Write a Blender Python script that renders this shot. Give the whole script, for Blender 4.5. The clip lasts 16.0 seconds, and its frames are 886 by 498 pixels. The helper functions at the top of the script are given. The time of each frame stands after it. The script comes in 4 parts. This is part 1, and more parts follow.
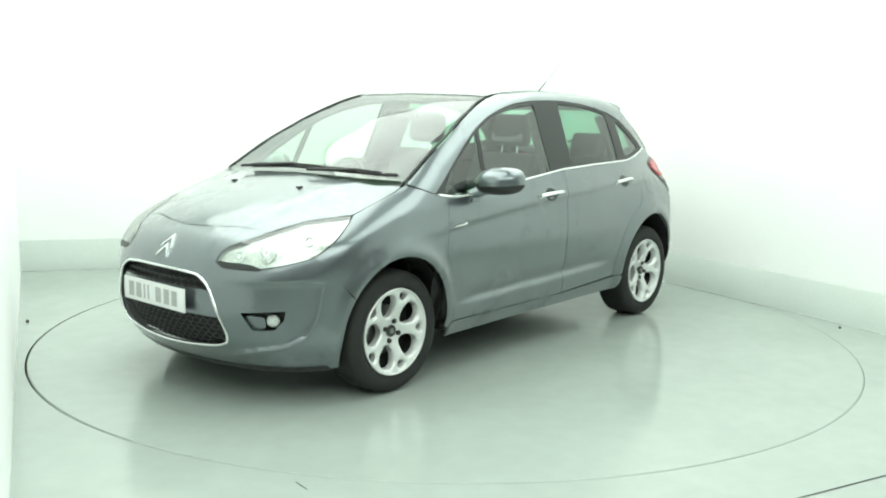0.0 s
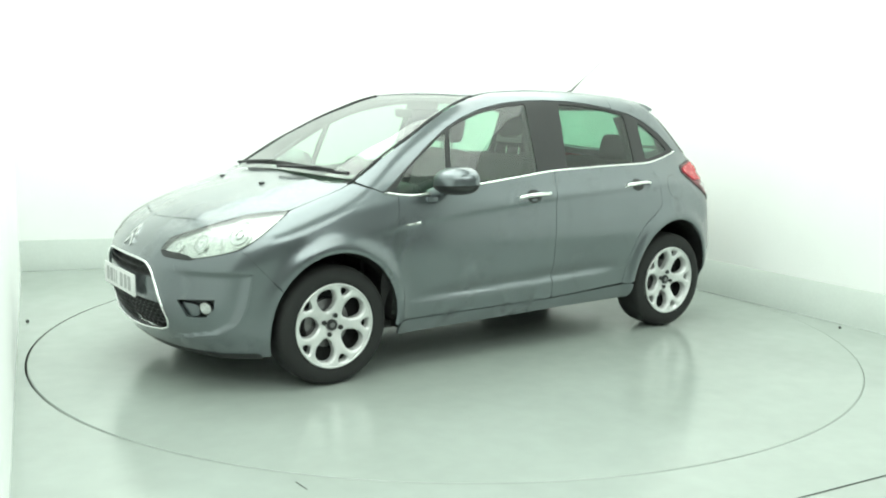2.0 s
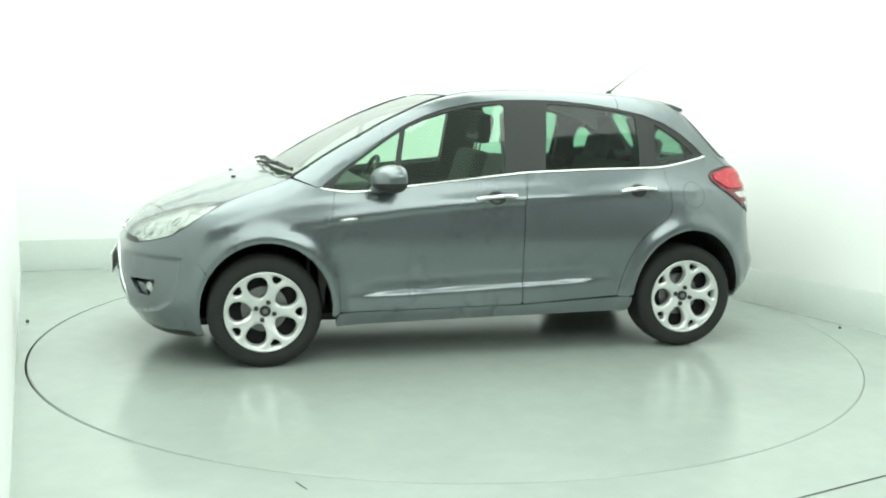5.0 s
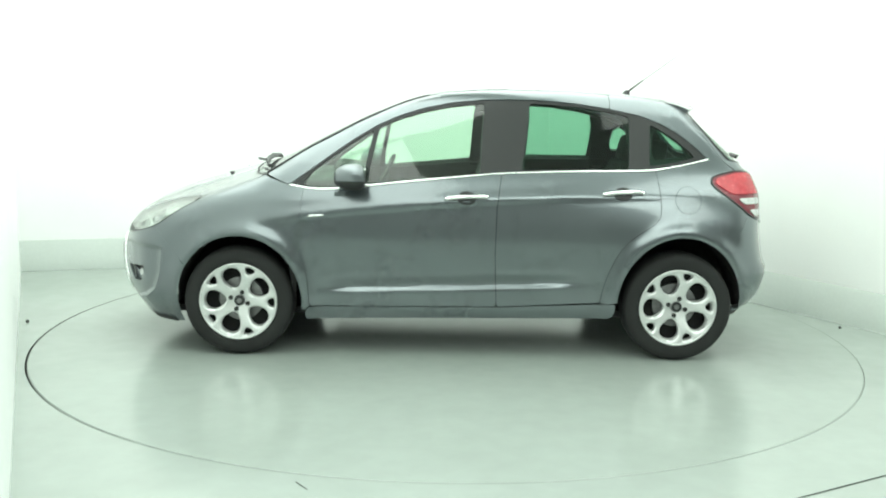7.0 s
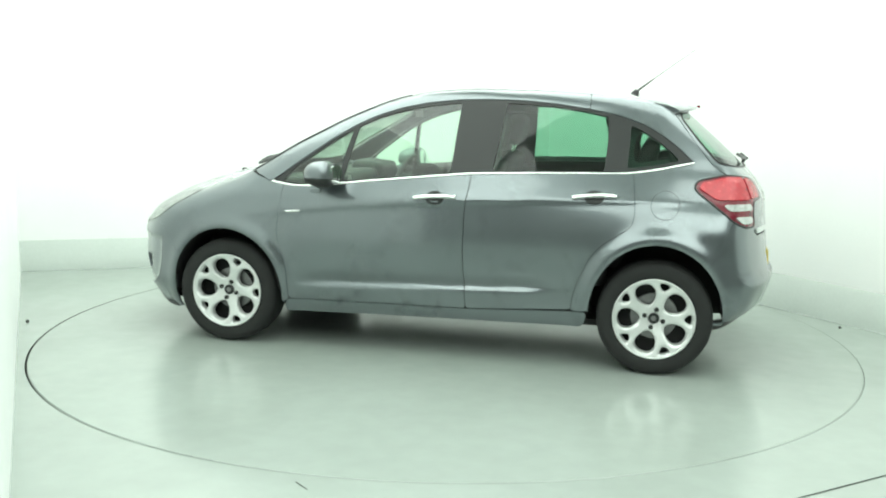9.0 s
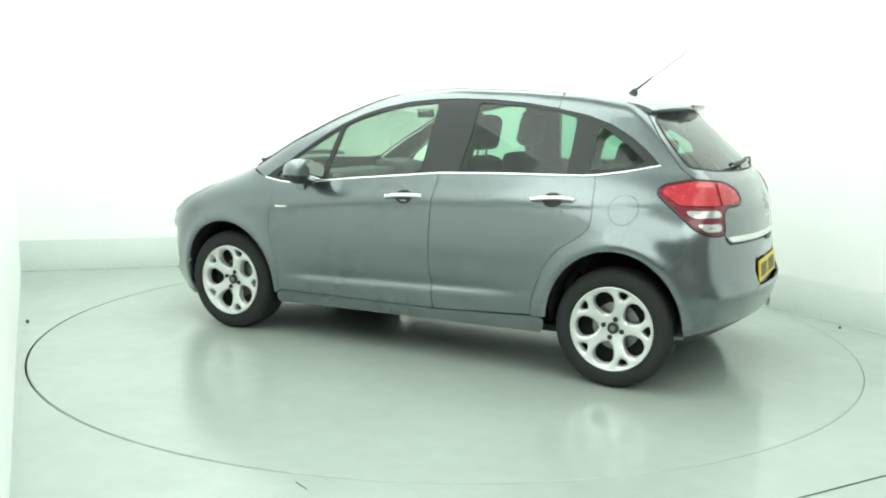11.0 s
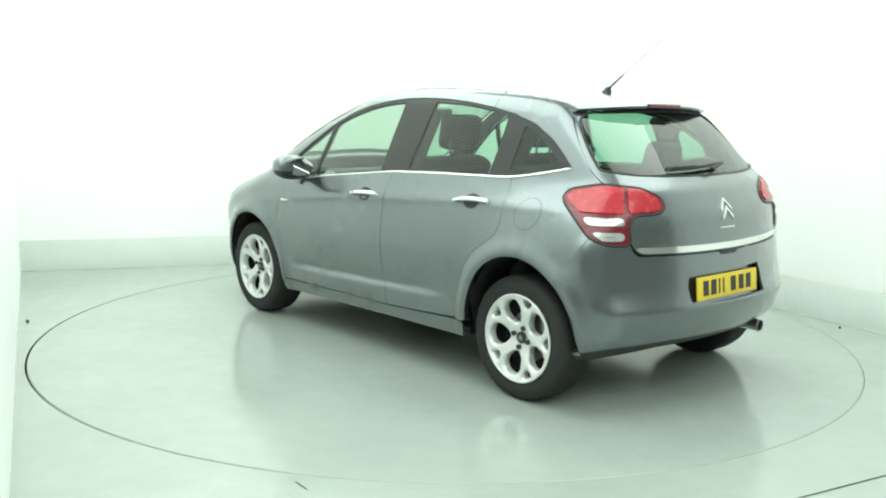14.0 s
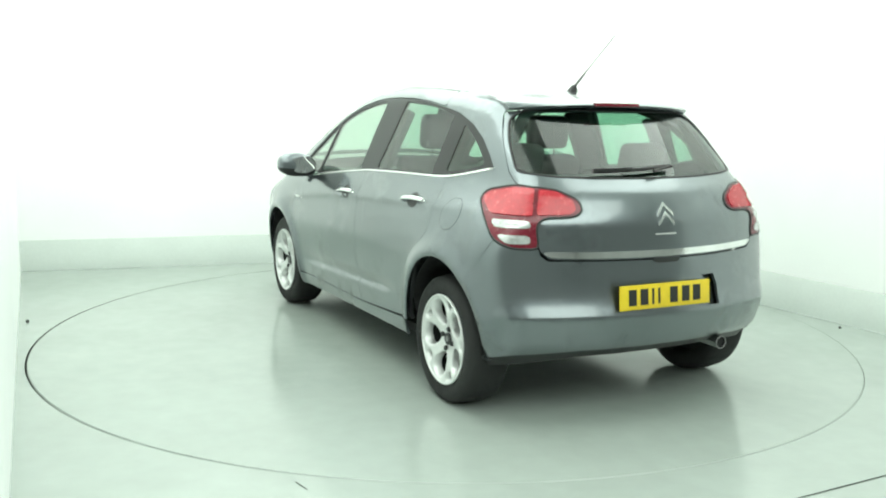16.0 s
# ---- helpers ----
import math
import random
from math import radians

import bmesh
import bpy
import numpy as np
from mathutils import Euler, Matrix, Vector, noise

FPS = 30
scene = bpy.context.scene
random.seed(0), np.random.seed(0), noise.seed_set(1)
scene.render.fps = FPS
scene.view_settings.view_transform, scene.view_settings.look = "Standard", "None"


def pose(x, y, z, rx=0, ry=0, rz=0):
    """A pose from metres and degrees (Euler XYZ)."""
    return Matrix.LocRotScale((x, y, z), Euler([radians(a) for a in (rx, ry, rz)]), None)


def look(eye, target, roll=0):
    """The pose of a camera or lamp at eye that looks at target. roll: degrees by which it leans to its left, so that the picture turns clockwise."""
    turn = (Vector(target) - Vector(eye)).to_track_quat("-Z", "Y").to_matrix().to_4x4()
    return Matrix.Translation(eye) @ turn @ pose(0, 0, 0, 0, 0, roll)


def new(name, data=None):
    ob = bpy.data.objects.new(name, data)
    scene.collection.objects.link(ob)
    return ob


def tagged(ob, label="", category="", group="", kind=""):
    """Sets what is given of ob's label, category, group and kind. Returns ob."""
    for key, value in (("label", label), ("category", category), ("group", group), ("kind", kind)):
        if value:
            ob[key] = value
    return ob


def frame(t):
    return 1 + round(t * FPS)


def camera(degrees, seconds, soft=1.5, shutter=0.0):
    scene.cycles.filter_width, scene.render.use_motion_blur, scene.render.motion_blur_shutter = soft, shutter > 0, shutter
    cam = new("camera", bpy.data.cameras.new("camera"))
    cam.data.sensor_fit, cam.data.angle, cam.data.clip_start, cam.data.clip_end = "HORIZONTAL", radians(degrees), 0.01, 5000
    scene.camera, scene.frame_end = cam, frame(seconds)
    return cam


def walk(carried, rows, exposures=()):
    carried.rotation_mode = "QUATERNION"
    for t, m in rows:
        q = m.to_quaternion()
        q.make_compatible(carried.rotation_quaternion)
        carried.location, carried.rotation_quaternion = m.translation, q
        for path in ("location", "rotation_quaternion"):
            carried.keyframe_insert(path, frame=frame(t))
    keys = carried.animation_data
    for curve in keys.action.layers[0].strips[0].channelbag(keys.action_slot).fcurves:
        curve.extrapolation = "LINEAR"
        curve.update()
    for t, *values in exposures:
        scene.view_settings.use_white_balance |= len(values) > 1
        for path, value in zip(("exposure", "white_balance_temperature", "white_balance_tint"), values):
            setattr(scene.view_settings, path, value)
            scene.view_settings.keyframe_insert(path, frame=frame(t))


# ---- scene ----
from mathutils.geometry import delaunay_2d_cdt as geometry_cdt

cam = camera(51.1, 16.0, soft=2.0)
EYE = (0.0, -5.775, 1.418)
AIM = (-0.0245, -0.071, 0.527)
walk(cam, [(0.0, look(EYE, AIM, 0.99)), (16.0, look(EYE, AIM, 0.99))], exposures=[(0.0, 0.0), (16.0, 0.0)])

# ---- light: broad unseen daylight-coloured ceiling panels over the booth, two added over the hall ----
world = bpy.data.worlds.new("studio_world")
world.use_nodes = True
world.node_tree.nodes["Background"].inputs[0].default_value = (0.9, 1.0, 0.93, 1)
world.node_tree.nodes["Background"].inputs[1].default_value = 0.02
scene.world = world
CEILING = 3.4


def unseen_ceiling_lamp(x, y, sx, sy, power, turn=26.0):
    data = bpy.data.lights.new("unseen_light_panel", "AREA")
    data.shape, data.size, data.size_y, data.energy, data.color = "RECTANGLE", sx, sy, power, (0.90, 1.0, 0.92)
    ob = new("unseen_light_panel", data)
    ob.matrix_world = pose(x, y, CEILING - 0.06, 0, 0, turn)
    return ob


# sizes set for soft reflections; the last two are fill added from the front
for lx, ly, sx, sy, power in ((-1.05, 1.80, 4.2, 1.5, 46), (1.85, 0.35, 2.7, 5.0, 122), (-1.40, -0.80, 2.7, 4.4, 114),
                              (-1.5, -5.8, 4.6, 4.4, 166), (2.7, -5.6, 3.6, 4.4, 172)):
    unseen_ceiling_lamp(lx, ly, sx, sy, power)

# ---- materials ----
MATS = {}


def material(name, color, rough=0.5, metal=0.0, coat=0.0, grain=0.0, scale=20.0, bump=0.0, fine=200.0, spec=0.5, glow=None, coat_rough=0.05):
    """A surface with two scales of variation in its colour and roughness, and a fine relief."""
    if name in MATS:
        return MATS[name]
    m = bpy.data.materials.new(name)
    m.use_nodes = True
    nt = m.node_tree
    b = nt.nodes["Principled BSDF"]
    b.inputs["Base Color"].default_value = (*color, 1)
    b.inputs["Roughness"].default_value = rough
    b.inputs["Metallic"].default_value = metal
    b.inputs["Coat Weight"].default_value = coat
    b.inputs["Coat Roughness"].default_value = coat_rough
    b.inputs["Specular IOR Level"].default_value = spec
    if glow:
        b.inputs["Emission Color"].default_value = (*glow[:3], 1)
        b.inputs["Emission Strength"].default_value = glow[3]
    tc = nt.nodes.new("ShaderNodeTexCoord")
    if grain:
        n1, n2 = nt.nodes.new("ShaderNodeTexNoise"), nt.nodes.new("ShaderNodeTexNoise")
        n1.inputs["Scale"].default_value, n2.inputs["Scale"].default_value = scale, fine
        n1.inputs["Detail"].default_value = 5
        for n in (n1, n2):
            nt.links.new(tc.outputs["Object"], n.inputs["Vector"])
        add = nt.nodes.new("ShaderNodeMath")
        add.operation = "MULTIPLY_ADD"
        add.inputs[1].default_value = 0.65
        nt.links.new(n1.outputs["Fac"], add.inputs[0])
        half = nt.nodes.new("ShaderNodeMath")
        half.operation = "MULTIPLY"
        half.inputs[1].default_value = 0.35
        nt.links.new(n2.outputs["Fac"], half.inputs[0])
        nt.links.new(half.outputs[0], add.inputs[2])
        ramp = nt.nodes.new("ShaderNodeMapRange")
        ramp.inputs["From Min"].default_value, ramp.inputs["From Max"].default_value = 0.3, 0.7
        ramp.inputs["To Min"].default_value, ramp.inputs["To Max"].default_value = 1 - grain, 1 + grain
        nt.links.new(add.outputs[0], ramp.inputs["Value"])
        mul = nt.nodes.new("ShaderNodeMix")
        mul.data_type, mul.blend_type = "RGBA", "MULTIPLY"
        mul.inputs[0].default_value = 1.0
        mul.inputs[6].default_value = (*color, 1)
        nt.links.new(ramp.outputs[0], mul.inputs[7])
        nt.links.new(mul.outputs[2], b.inputs["Base Color"])
        rr = nt.nodes.new("ShaderNodeMapRange")
        rr.inputs["From Min"].default_value, rr.inputs["From Max"].default_value = 0.3, 0.7
        rr.inputs["To Min"].default_value, rr.inputs["To Max"].default_value = max(0.02, rough * (1 - grain)), min(1, rough * (1 + grain))
        nt.links.new(add.outputs[0], rr.inputs["Value"])
        nt.links.new(rr.outputs[0], b.inputs["Roughness"])
        if bump:
            bp = nt.nodes.new("ShaderNodeBump")
            bp.inputs["Strength"].default_value, bp.inputs["Distance"].default_value = bump, 0.002
            nt.links.new(add.outputs[0], bp.inputs["Height"])
            nt.links.new(bp.outputs[0], b.inputs["Normal"])
    MATS[name] = m
    return m


def pane_material(name, tint, gloss=0.09):
    """Thin glass: lets tinted light through, mirrors more at a grazing view."""
    m = bpy.data.materials.new(name)
    m.use_nodes = True
    nt = m.node_tree
    nt.nodes.remove(nt.nodes["Principled BSDF"])
    clear, shine = nt.nodes.new("ShaderNodeBsdfTransparent"), nt.nodes.new("ShaderNodeBsdfGlossy")
    mix, view, power, share = nt.nodes.new("ShaderNodeMixShader"), nt.nodes.new("ShaderNodeLayerWeight"), nt.nodes.new("ShaderNodeMath"), nt.nodes.new("ShaderNodeMath")
    power.operation, power.inputs[1].default_value = "POWER", 3.0
    share.operation, share.inputs[1].default_value, share.inputs[2].default_value = "MULTIPLY_ADD", 0.85, gloss
    clear.inputs[0].default_value = (*tint, 1)
    shine.inputs["Roughness"].default_value = 0.02
    view.inputs["Blend"].default_value = 0.5
    nt.links.new(view.outputs["Facing"], power.inputs[0])
    nt.links.new(power.outputs[0], share.inputs[0])
    nt.links.new(share.outputs[0], mix.inputs[0])
    nt.links.new(clear.outputs[0], mix.inputs[1])
    nt.links.new(shine.outputs[0], mix.inputs[2])
    nt.links.new(mix.outputs[0], nt.nodes["Material Output"].inputs["Surface"])
    return m


PAINT = material("grey_metallic_paint", (0.176, 0.200, 0.213), 0.28, 0.92, 1.0, 0.06, 3.0, 0.0, 900.0, coat_rough=0.09)
PAINT.node_tree.nodes["Principled BSDF"].inputs["Coat IOR"].default_value = 1.55
BLACK = material("black_plastic", (0.020, 0.021, 0.021), 0.45, grain=0.2, scale=30, bump=0.1, fine=500)
GLOSS_BLACK = material("gloss_black_trim", (0.030, 0.032, 0.032), 0.40, grain=0.03, scale=12, spec=0.35)
RUBBER = material("tyre_rubber", (0.023, 0.024, 0.0235), 0.75, grain=0.25, scale=25, bump=0.25, fine=300, spec=0.3)
LINER = material("arch_liner", (0.016, 0.016, 0.016), 0.8, grain=0.3, scale=20)
CHROME = material("chrome", (0.82, 0.84, 0.83), 0.10, 1.0, grain=0.08, scale=15)
ALLOY = material("silver_alloy", (0.72, 0.735, 0.725), 0.42, 0.55, 0.4, grain=0.10, scale=18, fine=300)
# overexposure put into the colour: black bars of the front plate, paled
WASHED_BAR = material("washed_out_bar_paint", (0.42, 0.43, 0.42), 0.5, grain=0.1, scale=30)
STEEL = material("brake_steel", (0.25, 0.25, 0.25), 0.4, 0.8, grain=0.25, scale=40)
CLOTH = material("dark_seat_cloth", (0.030, 0.032, 0.033), 0.9, grain=0.3, scale=30, bump=0.3, fine=600)
CLOTH_PALE = material("grey_seat_cloth", (0.16, 0.17, 0.17), 0.9, grain=0.25, scale=30, bump=0.3, fine=600)
HEADLINER = material("pale_headliner", (0.46, 0.47, 0.46), 0.9, grain=0.1, scale=15)
DASH = material("dark_dashboard", (0.025, 0.027, 0.028), 0.55, grain=0.2, scale=40, bump=0.2, fine=400)
RED = material("red_lamp_lens", (0.46, 0.020, 0.034), 0.25, 0, 0.35, coat_rough=0.15, grain=0.22, scale=35, fine=160)
DARK_RED = material("dark_red_lens", (0.16, 0.007, 0.02), 0.25, 0, 0.35, coat_rough=0.15, grain=0.2, scale=35)
CLEAR_LENS = material("clear_lamp_lens", (0.60, 0.62, 0.61), 0.15, 0.5, 1.0, grain=0.3, scale=40, bump=0.8, fine=120)
REFLECTOR = material("lamp_reflector", (0.62, 0.64, 0.62), 0.22, 0.9, grain=0.3, scale=28, bump=1.0, fine=90)
YELLOW = material("yellow_plate", (0.78, 0.58, 0.03), 0.35, grain=0.08, scale=20)
WHITE_PLATE = material("white_plate", (0.80, 0.81, 0.80), 0.35, grain=0.06, scale=20)
BADGE = material("bright_badge", (0.78, 0.80, 0.79), 0.15, 0.9, grain=0.1, scale=30)
GLASS = pane_material("clear_green_glass", (0.72, 0.90, 0.77), 0.09)
PRIVACY = pane_material("green_tinted_glass", (0.43, 0.67, 0.54), 0.05)
COVER = pane_material("headlamp_cover", (0.93, 0.96, 0.94))
WALL = material("white_wall_paint", (0.91, 0.925, 0.91), 0.6, grain=0.03, scale=1.5, bump=0.05, fine=120)
CEIL = material("ceiling_paint", (0.84, 0.86, 0.84), 0.8, grain=0.05, scale=2)
FLOOR = material("pale_green_floor_paint", (0.345, 0.386, 0.358), 0.16, 0, 0.0, grain=0.07, scale=1.3, fine=9)
SKIRT = material("pale_green_skirting_paint", (0.52, 0.570, 0.535), 0.6, grain=0.06, scale=2.0, fine=50)
GAP = material("dark_joint", (0.03, 0.035, 0.032), 0.8, grain=0.3, scale=8)
HALL = material("unseen_hall_wall", (0.22, 0.225, 0.22), 0.8, grain=0.12, scale=1.5)


# ---- building helpers ----
def mesh_part(name, verts, faces, mat, parent=None, normals=None, label="", smooth=True, mats=None, idx=None):
    me = bpy.data.meshes.new(name)
    me.from_pydata([tuple(map(float, v)) for v in verts], [], [tuple(int(i) for i in f) for f in faces])
    for m in (mats or [mat]):
        me.materials.append(m)
    if idx is not None:
        me.polygons.foreach_set("material_index", idx)
    me.polygons.foreach_set("use_smooth", [smooth] * len(me.polygons))
    me.update()
    if normals is not None:
        me.normals_split_custom_set_from_vertices([tuple(map(float, n)) for n in normals])
    ob = new(name, me)
    if parent:
        ob.parent = parent
    return tagged(ob, label)


def part(name, bm, mat, parent=None, label="", smooth=True, bevel=0.0):
    if bevel:
        bmesh.ops.bevel(bm, geom=list(bm.edges), offset=bevel, segments=2, profile=0.7, affect="EDGES", clamp_overlap=True)
    bmesh.ops.recalc_face_normals(bm, faces=bm.faces)
    me = bpy.data.meshes.new(name)
    bm.to_mesh(me)
    bm.free()
    me.materials.append(mat)
    if smooth:
        me.polygons.foreach_set("use_smooth", [True] * len(me.polygons))
        me.set_sharp_from_angle(angle=radians(38))
    ob = new(name, me)
    if parent:
        ob.parent = parent
    return tagged(ob, label)


def box(x0, y0, z0, x1, y1, z1, bm=None, m=None):
    bm = bm or bmesh.new()
    mat4 = pose((x0 + x1) / 2, (y0 + y1) / 2, (z0 + z1) / 2) @ Matrix.Diagonal((abs(x1 - x0), abs(y1 - y0), abs(z1 - z0), 1))
    bmesh.ops.create_cube(bm, size=1, matrix=(m @ mat4) if m else mat4)
    return bm


def rod(a, b, r, bm=None, n=12, r2=None):
    bm = bm or bmesh.new()
    a, b = Vector(a), Vector(b)
    m = Matrix.Translation((a + b) / 2) @ (b - a).to_track_quat("Z", "Y").to_matrix().to_4x4()
    bmesh.ops.create_cone(bm, cap_ends=True, segments=n, radius1=r, radius2=r if r2 is None else r2, depth=(b - a).length, matrix=m)
    return bm


def rounded(pts, times=2):
    """A closed outline with its corners cut round; a point given twice stays a corner."""
    p = np.asarray(pts, float)
    for _ in range(times):
        q = np.roll(p, -1, 0)
        p = np.stack([0.75 * p + 0.25 * q, 0.25 * p + 0.75 * q], 1).reshape(-1, 2)
        keep = [0]
        for i in range(1, len(p)):
            if np.abs(p[i] - p[keep[-1]]).max() > 1e-7:
                keep.append(i)
        p = p[keep]
    return p


def dense(p, step, us=1.0):
    out, s = [], np.array([us, 1.0])
    for a, b in zip(p, np.roll(p, -1, 0)):
        n = max(1, int(math.ceil(np.linalg.norm((b - a) * s) / step)))
        out += [a + (b - a) * k / n for k in range(n)]
    return np.array(out)


def area2(p):
    q = np.roll(p, -1, 0)
    return float((p[:, 0] * q[:, 1] - q[:, 0] * p[:, 1]).sum())


def shrink(p, g, us=1.0):
    """The outline drawn in by g metres."""
    s = np.array([us, 1.0])
    w = p * s
    if area2(w) < 0:
        w, p = w[::-1], p[::-1]
    d = np.roll(w, -1, 0) - np.roll(w, 1, 0)
    n = np.stack([-d[:, 1], d[:, 0]], 1)
    n /= np.maximum(np.linalg.norm(n, axis=1), 1e-9)[:, None]
    return (w + n * g) / s


def within(p, q):
    x, y = q[:, 0], q[:, 1]
    hit = np.zeros(len(q), bool)
    for (x0, y0), (x1, y1) in zip(p, np.roll(p, -1, 0)):
        if y0 != y1:
            c = ((y0 > y) != (y1 > y)) & (x < (x1 - x0) * (y - y0) / (y1 - y0) + x0)
            hit ^= c
    return hit


def sheet(outline, holes=(), step=0.035, us=1.0):
    """A flat fill of an outline with holes: points, triangles and boundary rings."""
    from_pts, edges, rings = [], [], []
    for r in (outline, *holes):
        k = len(from_pts)
        from_pts += list(r)
        ring = list(range(k, len(from_pts)))
        rings.append(ring)
        edges += [(a, b) for a, b in zip(ring, ring[1:] + ring[:1])]
    rim = np.array(from_pts)
    lo, hi = outline.min(0), outline.max(0)
    gx, gy = np.meshgrid(np.arange(lo[0], hi[0], step / us), np.arange(lo[1], hi[1], step))
    gx[1::2] += step / us / 2
    g = np.stack([gx.ravel(), gy.ravel()], 1)
    ok = within(outline, g)
    for h in holes:
        ok &= ~within(h, g)
    g = g[ok]
    s = np.array([us, 1.0])
    if len(g):
        near = np.min(((g[:, None] - rim[None]) * s) ** 2 @ np.ones(2), 1)
        g = g[near > (0.45 * step) ** 2]
    pts = np.concatenate([rim, g]) if len(g) else rim
    filled = geometry_cdt([Vector((float(a * us), float(b))) for a, b in pts], edges, [], 0, 1e-7)
    vs, fs = np.array([tuple(v) for v in filled[0]]), filled[2]
    vs[:, 0] /= us
    tri = np.array([f for f in fs if len(f) == 3])
    c = vs[tri].mean(1)
    ok = within(outline, c)
    for h in holes:
        ok &= ~within(h, c)
    tri = tri[ok]
    # outer edges
    count = {}
    for a, b, cc in tri:
        for e in ((a, b), (b, cc), (cc, a)):
            key = (min(e), max(e))
            count[key] = None if key in count else e
    return vs, tri, [e for e in count.values() if e]

# ---- car body form: x forward, y left, z up, origin on the ground midway between the axles ----
def eased(xs, ys, s=0.05):
    """A smooth curve through about these points."""
    lo, hi = xs[0] - 1.0, xs[-1] + 1.0
    g = np.linspace(lo, hi, 1500)
    v = np.interp(g, xs, ys)
    k = max(1, int(s / (g[1] - g[0])))
    w = np.exp(-0.5 * (np.arange(-3 * k, 3 * k + 1) / k) ** 2)
    v = np.convolve(np.pad(v, 3 * k, mode="edge"), w / w.sum(), "valid")
    return lambda q: np.interp(q, g, v)


def smax(a, b, k):
    return np.maximum(a, b) + np.maximum(k - np.abs(a - b), 0) ** 2 / (4 * k)


width_z = eased([0.15, 0.22, 0.28, 0.36, 0.55, 0.66, 0.75, 0.90, 1.00, 1.10, 1.25, 1.45, 1.60],
                [0.765, 0.792, 0.820, 0.837, 0.857, 0.868, 0.865, 0.851, 0.818, 0.775, 0.712, 0.625, 0.55], 0.022)
taper_low = eased([-2.0, -1.85, -1.7, -1.5, -1.2, -0.6, 0.6, 1.2, 1.5, 1.7, 1.85, 2.0],
                  [0.20, 0.12, 0.07, 0.03, 0.0, 0.0, 0.0, 0.0, 0.02, 0.055, 0.11, 0.20], 0.06)
taper_high = eased([-2.0, -1.7, -1.4, -1.0, -0.5, 0.3, 0.9, 1.3, 1.7, 2.0],
                   [0.28, 0.19, 0.095, 0.03, 0.0, 0.0, 0.01, 0.06, 0.15, 0.24], 0.1)
top_x = eased([-1.9, -1.6, -1.45, -1.25, -1.0, -0.6, -0.2, 0.1, 0.3, 0.55, 0.8, 1.0, 1.12, 1.35, 1.55, 1.74, 1.90, 2.01, 2.10],
              [1.26, 1.36, 1.415, 1.468, 1.503, 1.525, 1.53, 1.505, 1.455, 1.355, 1.23, 1.12, 1.065, 1.005, 0.945, 0.875, 0.79, 0.70, 0.58], 0.045)
crown = eased([-1.6, -0.5, 0.2, 0.9, 1.2, 1.6, 1.9], [0.08, 0.07, 0.06, 0.06, 0.14, 0.20, 0.22], 0.1)
nose_z = eased([0.15, 0.22, 0.32, 0.45, 0.60, 0.72, 0.85, 1.0], [1.89, 1.955, 2.025, 2.05, 2.045, 2.02, 1.985, 1.93], 0.03)
tail_z = eased([0.2, 0.28, 0.36, 0.44, 0.505, 0.535, 0.58, 0.64, 0.76, 0.92, 1.04, 1.12, 1.25, 1.32, 1.40, 1.5],
               [1.70, 1.77, 1.85, 1.878, 1.895, 1.878, 1.862, 1.850, 1.835, 1.82, 1.76, 1.68, 1.538, 1.458, 1.368, 1.27], 0.012)


corner_z = eased([0.22, 0.251, 0.283, 0.312, 0.359, 0.451, 0.582, 0.613], [8.0, 20.4, 30.8, 40.0, 45.0, 47.8, 49.2, 49.4], 0.006)
WELLS = ((-1.235, 0.350, 0.397), (1.225, 0.348, 0.372))


